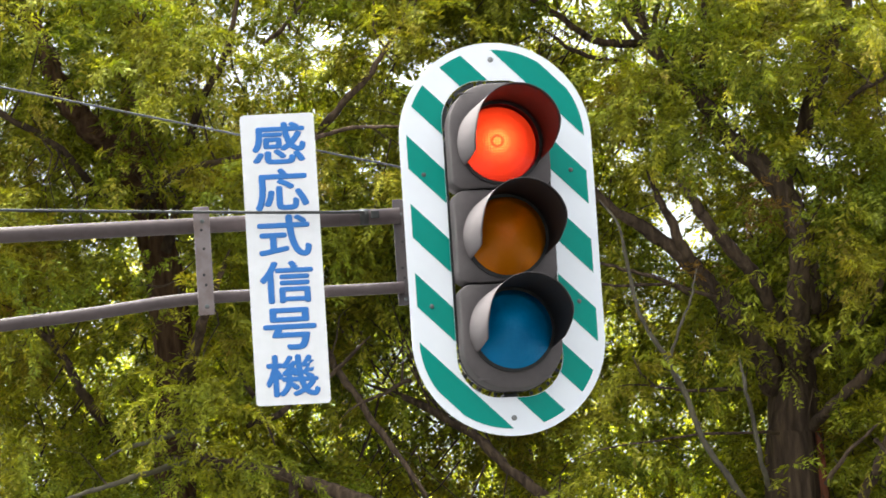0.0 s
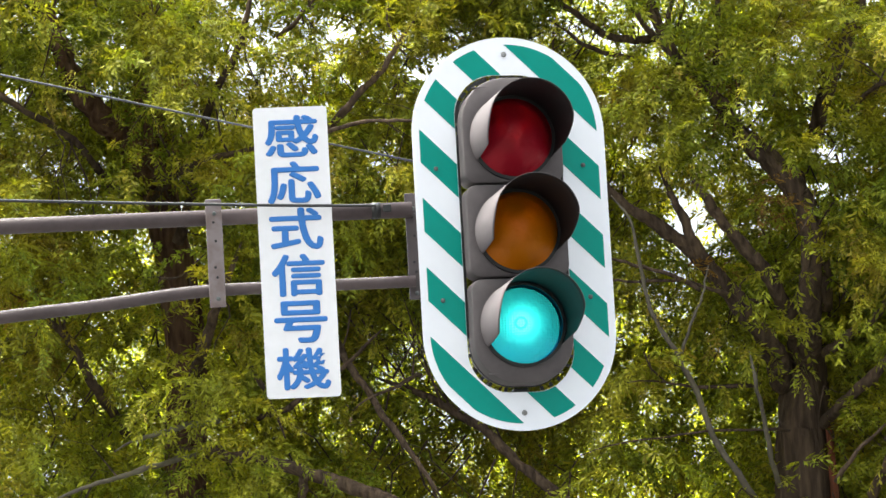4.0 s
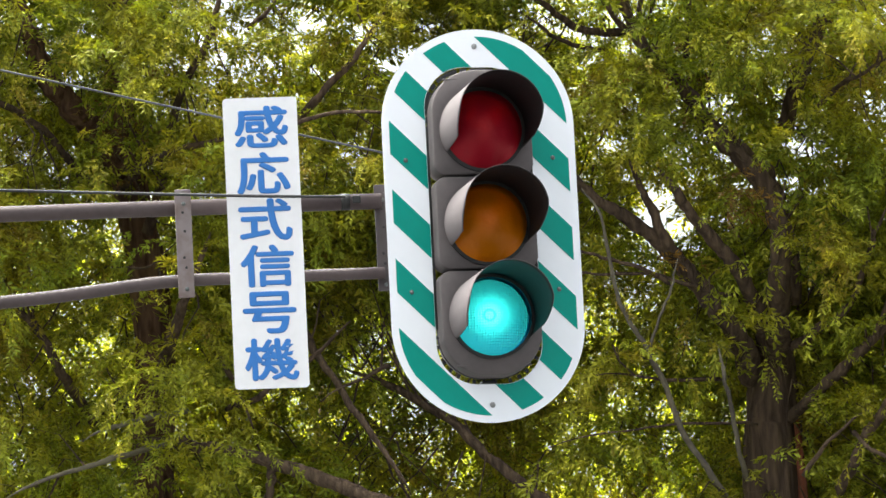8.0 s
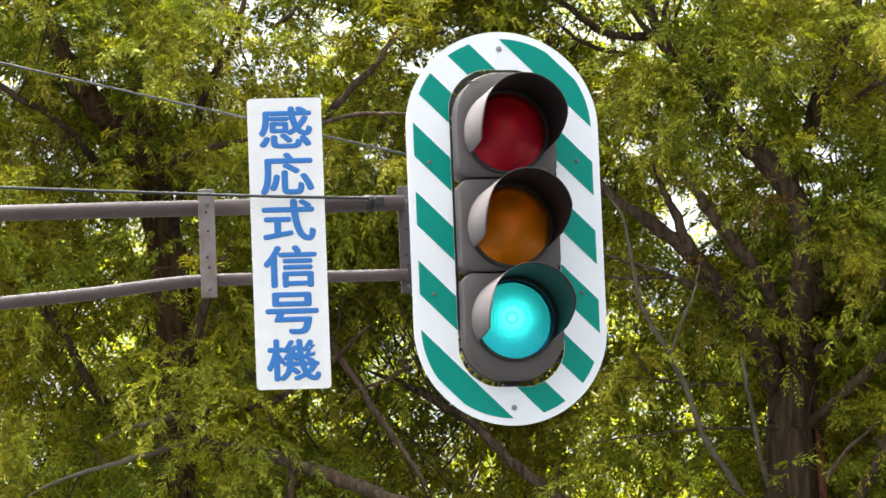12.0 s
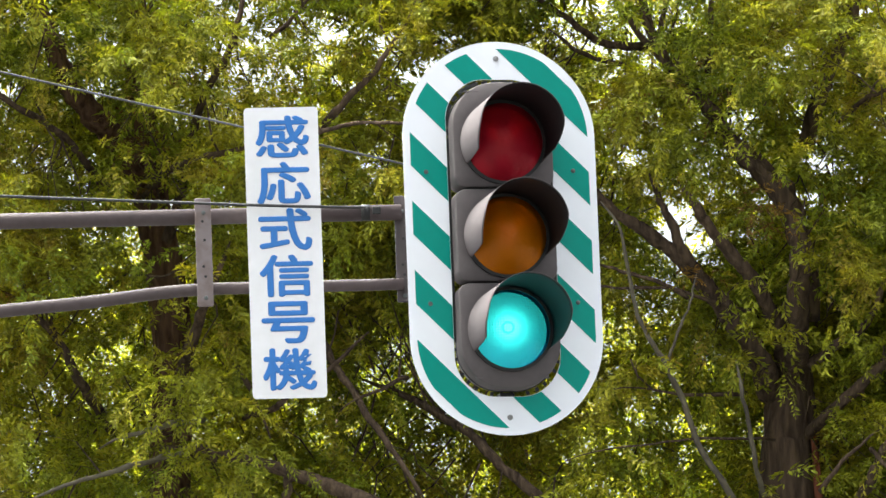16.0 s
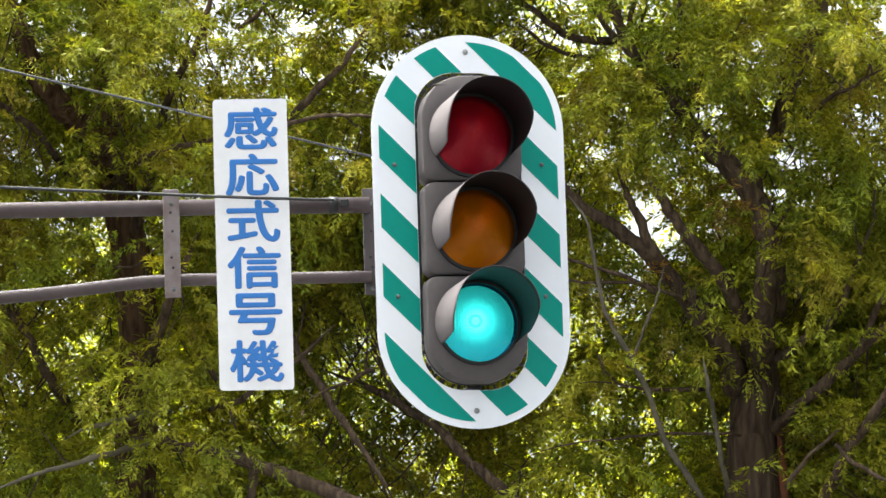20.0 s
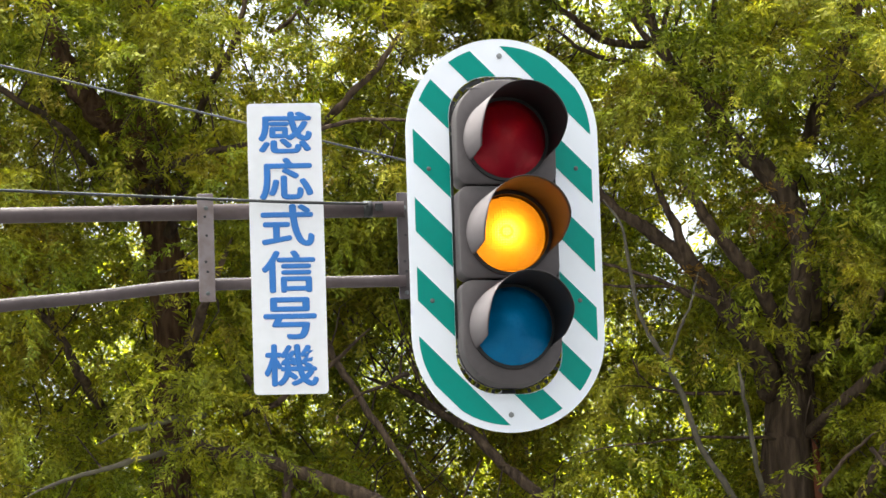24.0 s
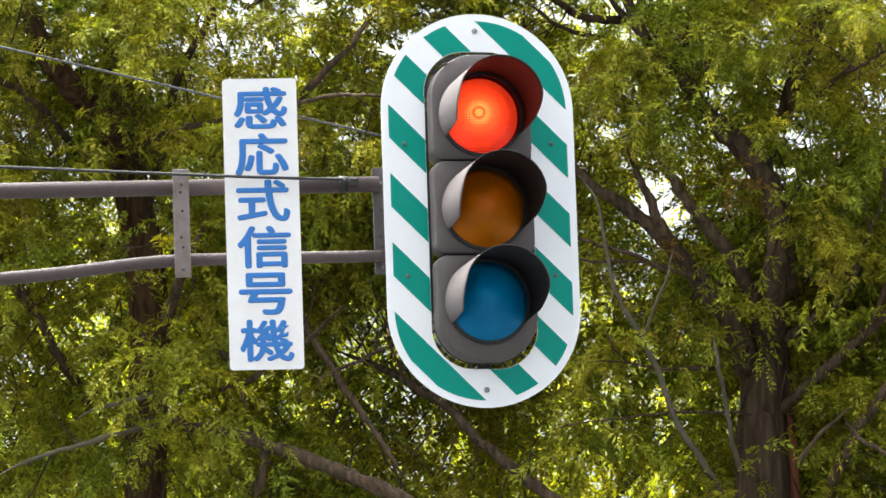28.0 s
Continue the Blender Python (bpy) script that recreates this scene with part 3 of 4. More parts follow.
# ---- trees ----
def sheet_mesh(name, co, faces, material):
    """Mesh of loose quads from arrays."""
    me = bpy.data.meshes.new(name)
    n = len(faces)
    me.vertices.add(len(co))
    me.vertices.foreach_set("co", co.astype(np.float32).ravel())
    me.loops.add(n * 4)
    me.loops.foreach_set("vertex_index", faces.astype(np.int32).ravel())
    me.polygons.add(n)
    me.polygons.foreach_set("loop_start", np.arange(0, n * 4, 4, dtype=np.int32))
    me.update(calc_edges=True)
    me.materials.append(material)
    return me


def spray(rng, length, leaflets, leaf_len, leaf_wid):
    """Short leafy shoot along +x: blades on both sides of a stem that droops at the tip. Four corners a blade."""
    quads = []
    for k in range(leaflets):
        s = (k + 1) / leaflets
        x = length * s ** 0.9
        z = -0.3 * length * s ** 2.2
        last = k == leaflets - 1
        side = 0 if last else (1 if k % 2 else -1)
        a = side * math.radians(rng.uniform(18, 78))
        dip = rng.uniform(-0.6, 0.6) - 0.2 * s
        ll = leaf_len * rng.uniform(0.65, 1.25) * (1 - 0.35 * abs(s - 0.4))
        d = np.array([math.cos(a) * math.cos(dip), math.sin(a) * math.cos(dip), math.sin(dip)])
        across = np.cross(d, [rng.uniform(-0.7, 0.7), rng.uniform(-0.7, 0.7), 1.0])
        across /= np.linalg.norm(across)
        base = np.array([x, 0, z])
        w = across * leaf_wid * 0.5 * rng.uniform(0.75, 1.25)
        sag = np.array([0, 0, -0.07 * ll])
        quads.append([base, base + d * ll * 0.48 + w + sag * 0.2, base + d * ll + sag * 2, base + d * ll * 0.48 - w + sag * 0.2])
    return np.array(quads)


def rotations(yaw, pitch, roll):
    cy, sy, cp, sp, cr, sr = np.cos(yaw), np.sin(yaw), np.cos(pitch), np.sin(pitch), np.cos(roll), np.sin(roll)
    m = np.empty((len(yaw), 3, 3))
    m[:, 0, 0], m[:, 0, 1], m[:, 0, 2] = cy * cp, cy * sp * sr - sy * cr, cy * sp * cr + sy * sr
    m[:, 1, 0], m[:, 1, 1], m[:, 1, 2] = sy * cp, sy * sp * sr + cy * cr, sy * sp * cr - cy * sr
    m[:, 2, 0], m[:, 2, 1], m[:, 2, 2] = -sp, cp * sr, cp * cr
    return m


def crown_points(rng, centre, radii, count, gaps, rough, front):
    """Bough places inside a lumpy egg, thinned where the tree has gaps; front: few boughs nearer the road than this."""
    out = []
    while len(out) < count:
        p = rng.uniform(-1, 1, 3)
        d = np.linalg.norm(p)
        q = np.array(centre) + p * np.array(radii)
        lump = noise.noise(Vector(q) * 0.55) * 0.35
        if d > 1 + lump or rng.uniform() > 0.35 + 0.65 * min(1, d):
            continue
        if noise.noise(Vector(q) * 1.1 + Vector((7, 3, 1))) < rough - 0.25:
            continue
        if q[1] < front and rng.uniform() < 0.35:
            continue
        # gap centres follow straight lines out from the camera's place
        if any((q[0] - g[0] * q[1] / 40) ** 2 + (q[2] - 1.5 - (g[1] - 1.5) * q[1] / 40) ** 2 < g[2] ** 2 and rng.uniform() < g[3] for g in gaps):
            continue
        out.append(q)
    return np.array(out)


# small clear openings in the foliage along the camera's sight lines: x and z at y = 40, radius
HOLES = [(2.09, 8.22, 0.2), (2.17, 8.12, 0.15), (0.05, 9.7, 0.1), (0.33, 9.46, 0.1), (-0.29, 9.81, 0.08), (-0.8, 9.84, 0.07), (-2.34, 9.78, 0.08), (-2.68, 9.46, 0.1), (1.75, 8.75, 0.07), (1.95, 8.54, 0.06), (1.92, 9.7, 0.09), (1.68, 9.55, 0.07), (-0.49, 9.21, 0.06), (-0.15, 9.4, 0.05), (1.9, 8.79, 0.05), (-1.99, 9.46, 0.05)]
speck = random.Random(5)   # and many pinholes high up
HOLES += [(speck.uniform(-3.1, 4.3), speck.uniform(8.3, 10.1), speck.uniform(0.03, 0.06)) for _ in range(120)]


def bare(rng, at, bones):
    """Which shoots stay: the shaded trunk and heavy limbs carry few leaves, thin limbs more."""
    keep = np.ones(len(at), bool)
    for heavy, reach, depth, chance in ((True, 0.06, 1.5, 0.58), (False, 0.03, 0.7, 0.4)):
        near = np.zeros(len(at), bool)
        for x, y, z, r in bones:
            if (r > 0.06 and z < 9.3) == heavy:
                d = at - (x, y, z)
                near |= (np.hypot(d[:, 0], d[:, 2]) < r + reach) & (d[:, 1] < 0.05) & (d[:, 1] > -depth)
        keep &= ~near | (rng.uniform(0, 1, len(at)) > chance)
    return keep


def leaves(rng, places, centre, fronds, shoots, size, bough, material, leaflets=11, bones=()):
    """Fronds fanned out from each bough: a bowed axis with shoots on alternate sides."""
    kinds = [spray(rng, rng.uniform(0.12, 0.19) * size, leaflets, 0.06 * size, (0.0162 if leaflets > 12 else 0.018) * size) for _ in range(10)]
    n = len(places) * fronds
    root = np.repeat(places, fronds, 0) + rng.normal(0, 1, (n, 3)) * np.array([bough, bough, bough * 0.7])
    away = np.arctan2(root[:, 1] - centre[1], root[:, 0] - centre[0])
    az = np.where(rng.uniform(0, 1, n) < 0.45, away + rng.normal(0, 0.6, n), rng.uniform(-math.pi, math.pi, n))
    rise = rng.normal(0.05, 0.4, n)
    long = rng.uniform(0.3, 0.62, n) * size
    at, yaw, pitch, big = [], [], [], []
    for k in range(shoots):
        s = (k + 0.8) / shoots
        run = long * s
        at.append(root + np.stack([np.cos(az) * np.cos(rise) * run, np.sin(az) * np.cos(rise) * run, np.sin(rise) * run - 0.38 * long * s ** 2.1], 1) + rng.normal(0, 0.012, (n, 3)))
        side = 0 if k == shoots - 1 else (1 if k % 2 else -1)
        yaw.append(az + side * rng.uniform(0.5, 1.15, n) * (1 - 0.35 * s))
        pitch.append(-rise + 0.75 * s + rng.normal(0, 0.28, n))
        big.append((1.1 - 0.35 * s) * rng.uniform(0.75, 1.25, n))
    at, yaw, pitch, big = np.concatenate(at), np.concatenate(yaw), np.concatenate(pitch), np.concatenate(big)
    keep = np.ones(len(at), bool)
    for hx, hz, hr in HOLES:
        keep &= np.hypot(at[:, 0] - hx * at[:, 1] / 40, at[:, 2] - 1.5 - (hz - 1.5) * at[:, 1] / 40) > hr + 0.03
    if len(bones):
        keep &= bare(rng, at, bones)
    at, yaw, pitch, big = at[keep], yaw[keep], pitch[keep], big[keep]
    m = rotations(yaw, pitch, rng.normal(0, 0.55, len(at)))
    which = rng.integers(0, len(kinds), len(at))
    co = []
    for k, kind in enumerate(kinds):
        w = which == k
        co.append((np.einsum("nij,kj->nki", m[w], kind.reshape(-1, 3)) * big[w, None, None] + at[w][:, None, :]).reshape(-1, 3))
    co = np.concatenate(co)
    return sheet_mesh("crown", co, np.arange(len(co)).reshape(-1, 4), material)


def twigs(rng, places, limb_points, share):
    """Thin twigs from the boughs towards the nearest limb."""
    limb_points = np.array(limb_points)
    co, faces = [], []
    for q in places[rng.uniform(0, 1, len(places)) < share]:
        d = np.linalg.norm(limb_points - q, axis=1)
        near = limb_points[rng.choice(np.argsort(d)[:14])]
        reach = min(1.0, 1.0 / max(d.min(), 0.01))
        a, b = q + (near - q) * reach, q + rng.normal(0, 0.18, 3) - np.array([0, 0, 0.1])
        mid = (a + b) / 2 + rng.normal(0, 0.12, 3) + np.array([0, 0, 0.1])
        line = [a, (a + mid) / 2 + rng.normal(0, 0.03, 3), mid, (mid + b) / 2 + rng.normal(0, 0.03, 3), b]
        base = len(co)
        for i, p in enumerate(line):
            r = 0.012 - 0.0022 * i
            co += [p + [r, 0, 0], p + [-r * 0.5, r * 0.8, 0.2 * r], p + [-r * 0.5, -r * 0.8, -0.2 * r]]
        for i in range(4):
            for k in range(3):
                faces.append((base + i * 3 + k, base + i * 3 + (k + 1) % 3, base + i * 3 + 3 + (k + 1) % 3, base + i * 3 + 3 + k))
    return sheet_mesh("twig_tangle", np.array(co), np.array(faces), BARK)


def limb_mesh(rng, pts, a, b):
    """Crooked limb, a metre radius at its root and b at its end, running out into a thin tip. Returns the mesh and its line with radii."""
    line = smooth_line(pts, 7)
    n = len(line)
    end = line[-1] - line[-4]
    radii = [a + (b - a) * i / (n - 1) for i in range(n)] + [b * 0.75, b * 0.5, 0.004]
    drop = Vector((0, 0, -end.length))
    line += [line[-1] + end * 0.8 + drop * 0.04, line[-1] + end * 1.6 + drop * 0.14, line[-1] + end * 2.4 + drop * 0.3]
    sway = rng.normal(0, 1, (len(line), 3))
    sway[1:-1] = (sway[:-2] + 2 * sway[1:-1] + sway[2:]) / 4
    line = [p + Vector(w * (0.16 * min(a, b) + 0.004)) for p, w in zip(line, sway)]
    lumps = rng.uniform(0.88, 1.14, len(line))
    radii = [r * k for r, k in zip(radii, lumps)]
    return line, radii


def tree(label, trunk, r0, r1, limbs, crown, boughs, fronds, shoots, size, bough, material, gaps=(), rough=0.0, bark=BARK, seed=1, front=0.0, fills=(), power=4, pale=(), dry=()):
    rng = np.random.default_rng(seed)
    root = new("tree")
    root.location = trunk[0]
    tagged(root, label, "tree")
    base = Vector(trunk[0])
    line = smooth_line(trunk, 8)
    part("trunk", tube([p - base for p in line], r0, r1, 44, wob=0.07, power=power), bark, root)
    last = len(line) - 1
    spots = [p[:] for p in line[len(line) // 3:]]
    bones = [(*p, r0 + (r1 - r0) * (i / last) ** power) for i, p in enumerate(line)]
    for pts, a, b in [*limbs, *pale]:
        line, radii = limb_mesh(rng, pts, a, b)
        part("limb", tube([p - base for p in line], radii, 0, 10, wob=0.1), BARK_PALE if (pts, a, b) in pale else bark if a > 0.08 else BARK, root, "pale slender limb" if (pts, a, b) in pale else "")
        spots += [p[:] for p in line]
        for p, q, r in zip(line, line[1:], radii):
            bones += [(*p, r), (*((p + q) / 2), r)]
    places = crown_points(rng, crown[:3], crown[3:], boughs, gaps, rough, front)
    for x, y, z, r, count in fills:   # skirts of foliage lower or nearer, and boughs added behind to block bright background
        places = np.vstack([places, np.array((x, y, z)) + rng.normal(0, r * 0.55, (count, 3))])
    # fine shoots in the stretch over the road, broader ones in the rest of the crown
    fine = (np.abs(places[:, 0] - 0.8) < 4.3) & (np.abs(places[:, 2] - 8.1) < 2.8) if size < 1.3 else np.ones(len(places), bool)
    crowns = []
    if fine.any():
        crowns.append(leaves(rng, places[fine], crown[:3], fronds, shoots, size, bough, material, (15 if size < 1.18 else 11) if size < 1.3 else 9, bones))
    if (~fine).any():
        crowns.append(leaves(rng, places[~fine], crown[:3], 2, 4, size * 2.2, bough * 1.2, material, 9))
    crowns = [("crown", me) for me in crowns]
    if dry:   # withered brown sprays caught on the limbs
        spots_dry = np.vstack([np.array((x, y, z)) + rng.normal(0, r * 0.5, (count, 3)) for x, y, z, r, count in dry])
        crowns.append(("dry_leaves", leaves(rng, spots_dry, crown[:3], 2, 5, 0.9, 0.08, LEAF_DRY, 13)))
    crowns += [("twig_tangle", twigs(rng, places, spots, 0.65))]
    for nm, me in crowns:
        co = np.empty(len(me.vertices) * 3, np.float32)
        me.vertices.foreach_get("co", co)
        me.vertices.foreach_set("co", (co.reshape(-1, 3) - np.array(base)).astype(np.float32).ravel())
        ob = new(nm, me)
        ob.parent = root
        tagged(ob, kind="stuff")
    return root


RIGHT_LIMBS = [
    (((2.70, 39.90, 6.96), (2.63, 39.60, 7.17), (2.44, 39.40, 7.41), (2.25, 39.30, 7.66), (2.05, 39.20, 7.87), (1.85, 39.10, 8.02), (1.63, 39.00, 8.15), (1.48, 38.90, 8.30)), 0.093, 0.028),
    (((2.82, 39.80, 7.15), (2.75, 39.50, 7.39), (2.61, 39.30, 7.63), (2.47, 39.20, 7.82), (2.31, 39.10, 8.01), (2.19, 39.00, 8.18)), 0.069, 0.036),
    (((2.87, 39.90, 7.08), (2.88, 39.50, 7.27), (2.89, 39.30, 7.56), (2.92, 39.20, 7.87), (2.87, 39.20, 8.15), (2.69, 39.20, 8.42), (2.50, 39.20, 8.63), (2.37, 39.30, 8.88), (2.21, 39.40, 9.11), (2.06, 39.50, 9.31), (1.90, 39.70, 9.80), (1.80, 39.80, 10.15)), 0.089, 0.032),
    (((2.15, 39.20, 7.77), (2.06, 39.10, 7.96), (1.98, 39.10, 8.16), (1.92, 39.10, 8.32)), 0.048, 0.020),
    (((3.03, 39.70, 7.45), (2.98, 39.60, 7.97), (2.90, 39.45, 8.26), (2.73, 39.30, 8.45), (2.52, 39.25, 8.64)), 0.066, 0.058),
    (((2.99, 39.70, 7.13), (3.16, 39.40, 7.22), (3.33, 39.30, 7.31), (3.43, 39.20, 7.45), (3.51, 39.10, 7.67), (3.58, 39.00, 7.85)), 0.036, 0.016),
    (((2.96, 39.80, 6.66), (3.10, 39.50, 6.75), (3.36, 39.30, 6.96), (3.58, 39.20, 7.15), (3.82, 39.10, 7.34), (4.09, 39.00, 7.48), (4.41, 38.90, 7.57)), 0.042, 0.03),
    (((3.54, 39.20, 7.12), (3.64, 39.10, 7.34), (3.69, 39.00, 7.45), (3.85, 38.90, 7.67)), 0.028, 0.012),
    (((2.71, 39.70, 6.60), (2.49, 39.40, 6.58), (2.16, 39.20, 6.57), (1.83, 39.00, 6.52), (1.51, 38.90, 6.48)), 0.012, 0.006),
    (((2.61, 39.50, 7.50), (2.40, 39.30, 7.51), (2.00, 39.10, 7.62), (1.63, 38.90, 7.61), (1.45, 38.80, 7.62)), 0.016, 0.008),
    (((2.11, 39.10, 7.55), (1.87, 38.95, 7.66), (1.63, 38.90, 7.73), (1.47, 38.80, 7.78)), 0.016, 0.010),
    (((3.03, 39.80, 8.74), (3.22, 39.60, 9.24), (3.34, 39.50, 9.50), (3.42, 39.40, 9.69), (3.52, 39.40, 9.93)), 0.061, 0.036),
    (((3.17, 39.30, 8.73), (3.38, 39.00, 8.89), (3.51, 38.90, 8.93), (3.63, 38.80, 8.99)), 0.020, 0.010),
    (((3.75, 39.20, 8.29), (3.85, 39.00, 8.33), (3.95, 38.90, 8.41)), 0.020, 0.012),
    (((3.81, 39.20, 7.84), (3.93, 39.00, 7.92), (4.11, 38.90, 8.02)), 0.044, 0.032),
    (((2.52, 39.60, 6.93), (2.09, 39.20, 6.88), (1.81, 39.00, 6.90)), 0.016, 0.008),
    (((2.21, 39.40, 9.11), (1.93, 39.60, 9.48), (1.74, 39.80, 9.82), (1.64, 40.00, 10.12)), 0.028, 0.016),
    (((1.94, 39.80, 9.50), (1.65, 39.70, 9.51), (1.44, 39.60, 9.62), (1.29, 39.60, 9.75), (1.05, 39.60, 9.92)), 0.032, 0.016),
    (((2.34, 39.50, 9.24), (2.38, 39.60, 9.55), (2.41, 39.70, 9.86), (2.44, 39.70, 10.03)), 0.024, 0.016),
    (((2.06, 39.50, 9.31), (2.03, 39.60, 9.60), (2.11, 39.70, 9.91)), 0.024, 0.016),
    (((1.82, 39.70, 9.34), (1.50, 39.60, 9.41), (1.32, 39.50, 9.52)), 0.020, 0.012),
    (((2.78, 40.00, 5.00), (2.00, 39.70, 5.45), (1.34, 39.60, 5.98), (1.15, 39.70, 6.14), (0.94, 39.80, 6.34), (0.73, 39.90, 6.55), (0.50, 40.00, 6.80), (0.15, 40.20, 7.05)), 0.055, 0.028),
    (((2.86, 39.90, 4.60), (3.00, 39.60, 5.40), (3.21, 39.26, 6.02), (3.30, 39.08, 6.19), (3.42, 38.89, 6.40), (3.57, 38.71, 6.59), (3.70, 38.52, 6.78), (3.83, 38.43, 6.94), (4.05, 38.34, 7.09), (4.32, 38.24, 7.27)), 0.046, 0.026),
    (((3.32, 38.89, 6.41), (3.45, 38.71, 6.24), (3.67, 38.52, 6.08), (3.82, 38.43, 6.02)), 0.018, 0.012),
    (((3.60, 38.34, 5.90), (3.72, 38.24, 6.00), (3.87, 38.15, 6.07), (4.10, 38.06, 6.23)), 0.035, 0.026),
    (((2.97, 39.08, 6.16), (3.12, 38.89, 6.33), (3.26, 38.80, 6.45)), 0.02, 0.010),
]
RIGHT_PALE = [
    (((2.47, 39.50, 6.03), (2.38, 39.30, 6.13), (2.16, 39.20, 6.48), (2.04, 39.10, 6.81), (1.93, 39.00, 7.06), (1.81, 38.95, 7.26), (1.72, 38.90, 7.49), (1.68, 38.80, 7.74), (1.64, 38.70, 7.98), (1.58, 38.70, 8.10)), 0.026, 0.009),
    (((1.93, 39.00, 7.06), (2.01, 38.90, 7.28), (2.10, 38.80, 7.46), (2.13, 38.80, 7.58)), 0.012, 0.007),
    (((2.59, 39.40, 6.17), (2.54, 39.20, 6.35), (2.50, 39.10, 6.58), (2.46, 39.00, 6.80), (2.44, 39.00, 6.96)), 0.020, 0.012),
]
LEFT_LIMBS = [
    (((-1.67, 40.00, 8.63), (-1.80, 39.70, 8.83), (-1.97, 39.50, 9.00), (-2.13, 39.40, 9.17), (-2.24, 39.30, 9.32), (-2.32, 39.20, 9.59), (-2.41, 39.20, 9.80), (-2.51, 39.10, 10.11)), 0.105, 0.053),
    (((-1.73, 39.90, 8.57), (-1.60, 39.40, 8.60), (-1.40, 39.10, 8.64), (-1.21, 38.90, 8.66), (-0.99, 38.80, 8.67), (-0.73, 38.70, 8.68), (-0.45, 38.60, 8.74), (-0.21, 38.60, 8.79), (0.09, 38.50, 8.77)), 0.032, 0.012),
    (((-0.76, 39.50, 8.56), (-0.58, 39.30, 8.76), (-0.41, 39.20, 8.92), (-0.22, 39.10, 9.09), (-0.03, 39.00, 9.26), (0.10, 39.00, 9.44)), 0.036, 0.018),
    (((-1.57, 40.00, 8.25), (-1.45, 39.80, 8.58), (-1.37, 39.70, 8.89), (-1.28, 39.60, 9.19), (-1.07, 39.50, 9.53), (-0.97, 39.50, 9.85)), 0.044, 0.020),
    (((-1.91, 39.90, 8.58), (-2.03, 39.50, 8.64), (-2.29, 39.20, 8.93), (-2.55, 38.90, 9.05), (-2.76, 38.70, 9.17), (-2.99, 38.60, 9.27)), 0.028, 0.018),
    (((-1.56, 39.90, 7.12), (-1.44, 39.40, 7.31), (-1.35, 39.20, 7.50), (-1.27, 39.00, 7.64), (-1.18, 38.90, 7.84)), 0.053, 0.024),
    (((-2.01, 40.10, 6.89), (-2.18, 39.70, 7.15), (-2.26, 39.50, 7.27), (-2.34, 39.40, 7.47), (-2.53, 39.30, 7.66)), 0.040, 0.024),
    (((-1.65, 40.00, 6.73), (-1.35, 39.50, 6.63), (-1.03, 39.30, 6.54), (-0.71, 39.10, 6.41), (-0.48, 39.00, 6.31), (-0.09, 38.80, 6.12), (0.21, 38.70, 5.96)), 0.038, 0.053),
    (((-0.73, 39.10, 6.40), (-0.75, 39.10, 6.28), (-0.79, 39.10, 6.13)), 0.036, 0.028),
    (((-0.55, 40.00, 7.61), (-0.43, 39.60, 7.30), (-0.30, 39.40, 7.06), (-0.14, 39.20, 6.76), (0.04, 39.10, 6.47)), 0.030, 0.022),
    (((-1.06, 39.60, 6.89), (-0.85, 39.40, 6.91), (-0.73, 39.30, 6.99), (-0.48, 39.20, 7.12), (-0.31, 39.10, 7.26)), 0.024, 0.014),
    (((-1.10, 39.60, 7.26), (-1.00, 39.40, 7.06), (-0.93, 39.30, 6.88)), 0.020, 0.014),
    (((0.12, 39.60, 7.14), (-0.04, 39.40, 7.04), (-0.21, 39.30, 6.96)), 0.016, 0.010),
    (((-0.78, 39.60, 9.62), (-0.61, 39.50, 9.75), (-0.44, 39.50, 9.95)), 0.018, 0.010),
    (((-1.79, 39.30, 7.90), (-1.55, 39.20, 7.87), (-1.40, 39.10, 7.97)), 0.010, 0.006),
]
LEFT_PALE = [
    (((-1.36, 39.80, 6.71), (-1.56, 39.30, 6.60), (-1.81, 39.00, 6.50), (-2.06, 38.80, 6.41), (-2.31, 38.70, 6.33)), 0.026, 0.014),
    (((-1.35, 39.80, 6.91), (-1.57, 39.30, 6.82), (-1.72, 39.10, 6.75), (-1.87, 38.90, 6.69)), 0.026, 0.014),
]
# gaps through the boughs along the camera's sight lines, baring sky and bright far leaves: x and z at y = 40, radius,
# chance that a bough is missing
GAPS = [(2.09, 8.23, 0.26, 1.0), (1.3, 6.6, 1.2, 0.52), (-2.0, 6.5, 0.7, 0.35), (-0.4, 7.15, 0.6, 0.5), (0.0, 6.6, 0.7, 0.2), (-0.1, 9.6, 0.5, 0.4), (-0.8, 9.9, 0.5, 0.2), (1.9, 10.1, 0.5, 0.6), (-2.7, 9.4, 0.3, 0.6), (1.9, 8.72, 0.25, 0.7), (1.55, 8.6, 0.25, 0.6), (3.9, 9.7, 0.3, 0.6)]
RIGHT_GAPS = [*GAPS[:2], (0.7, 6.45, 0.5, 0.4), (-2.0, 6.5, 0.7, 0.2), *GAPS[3:]]
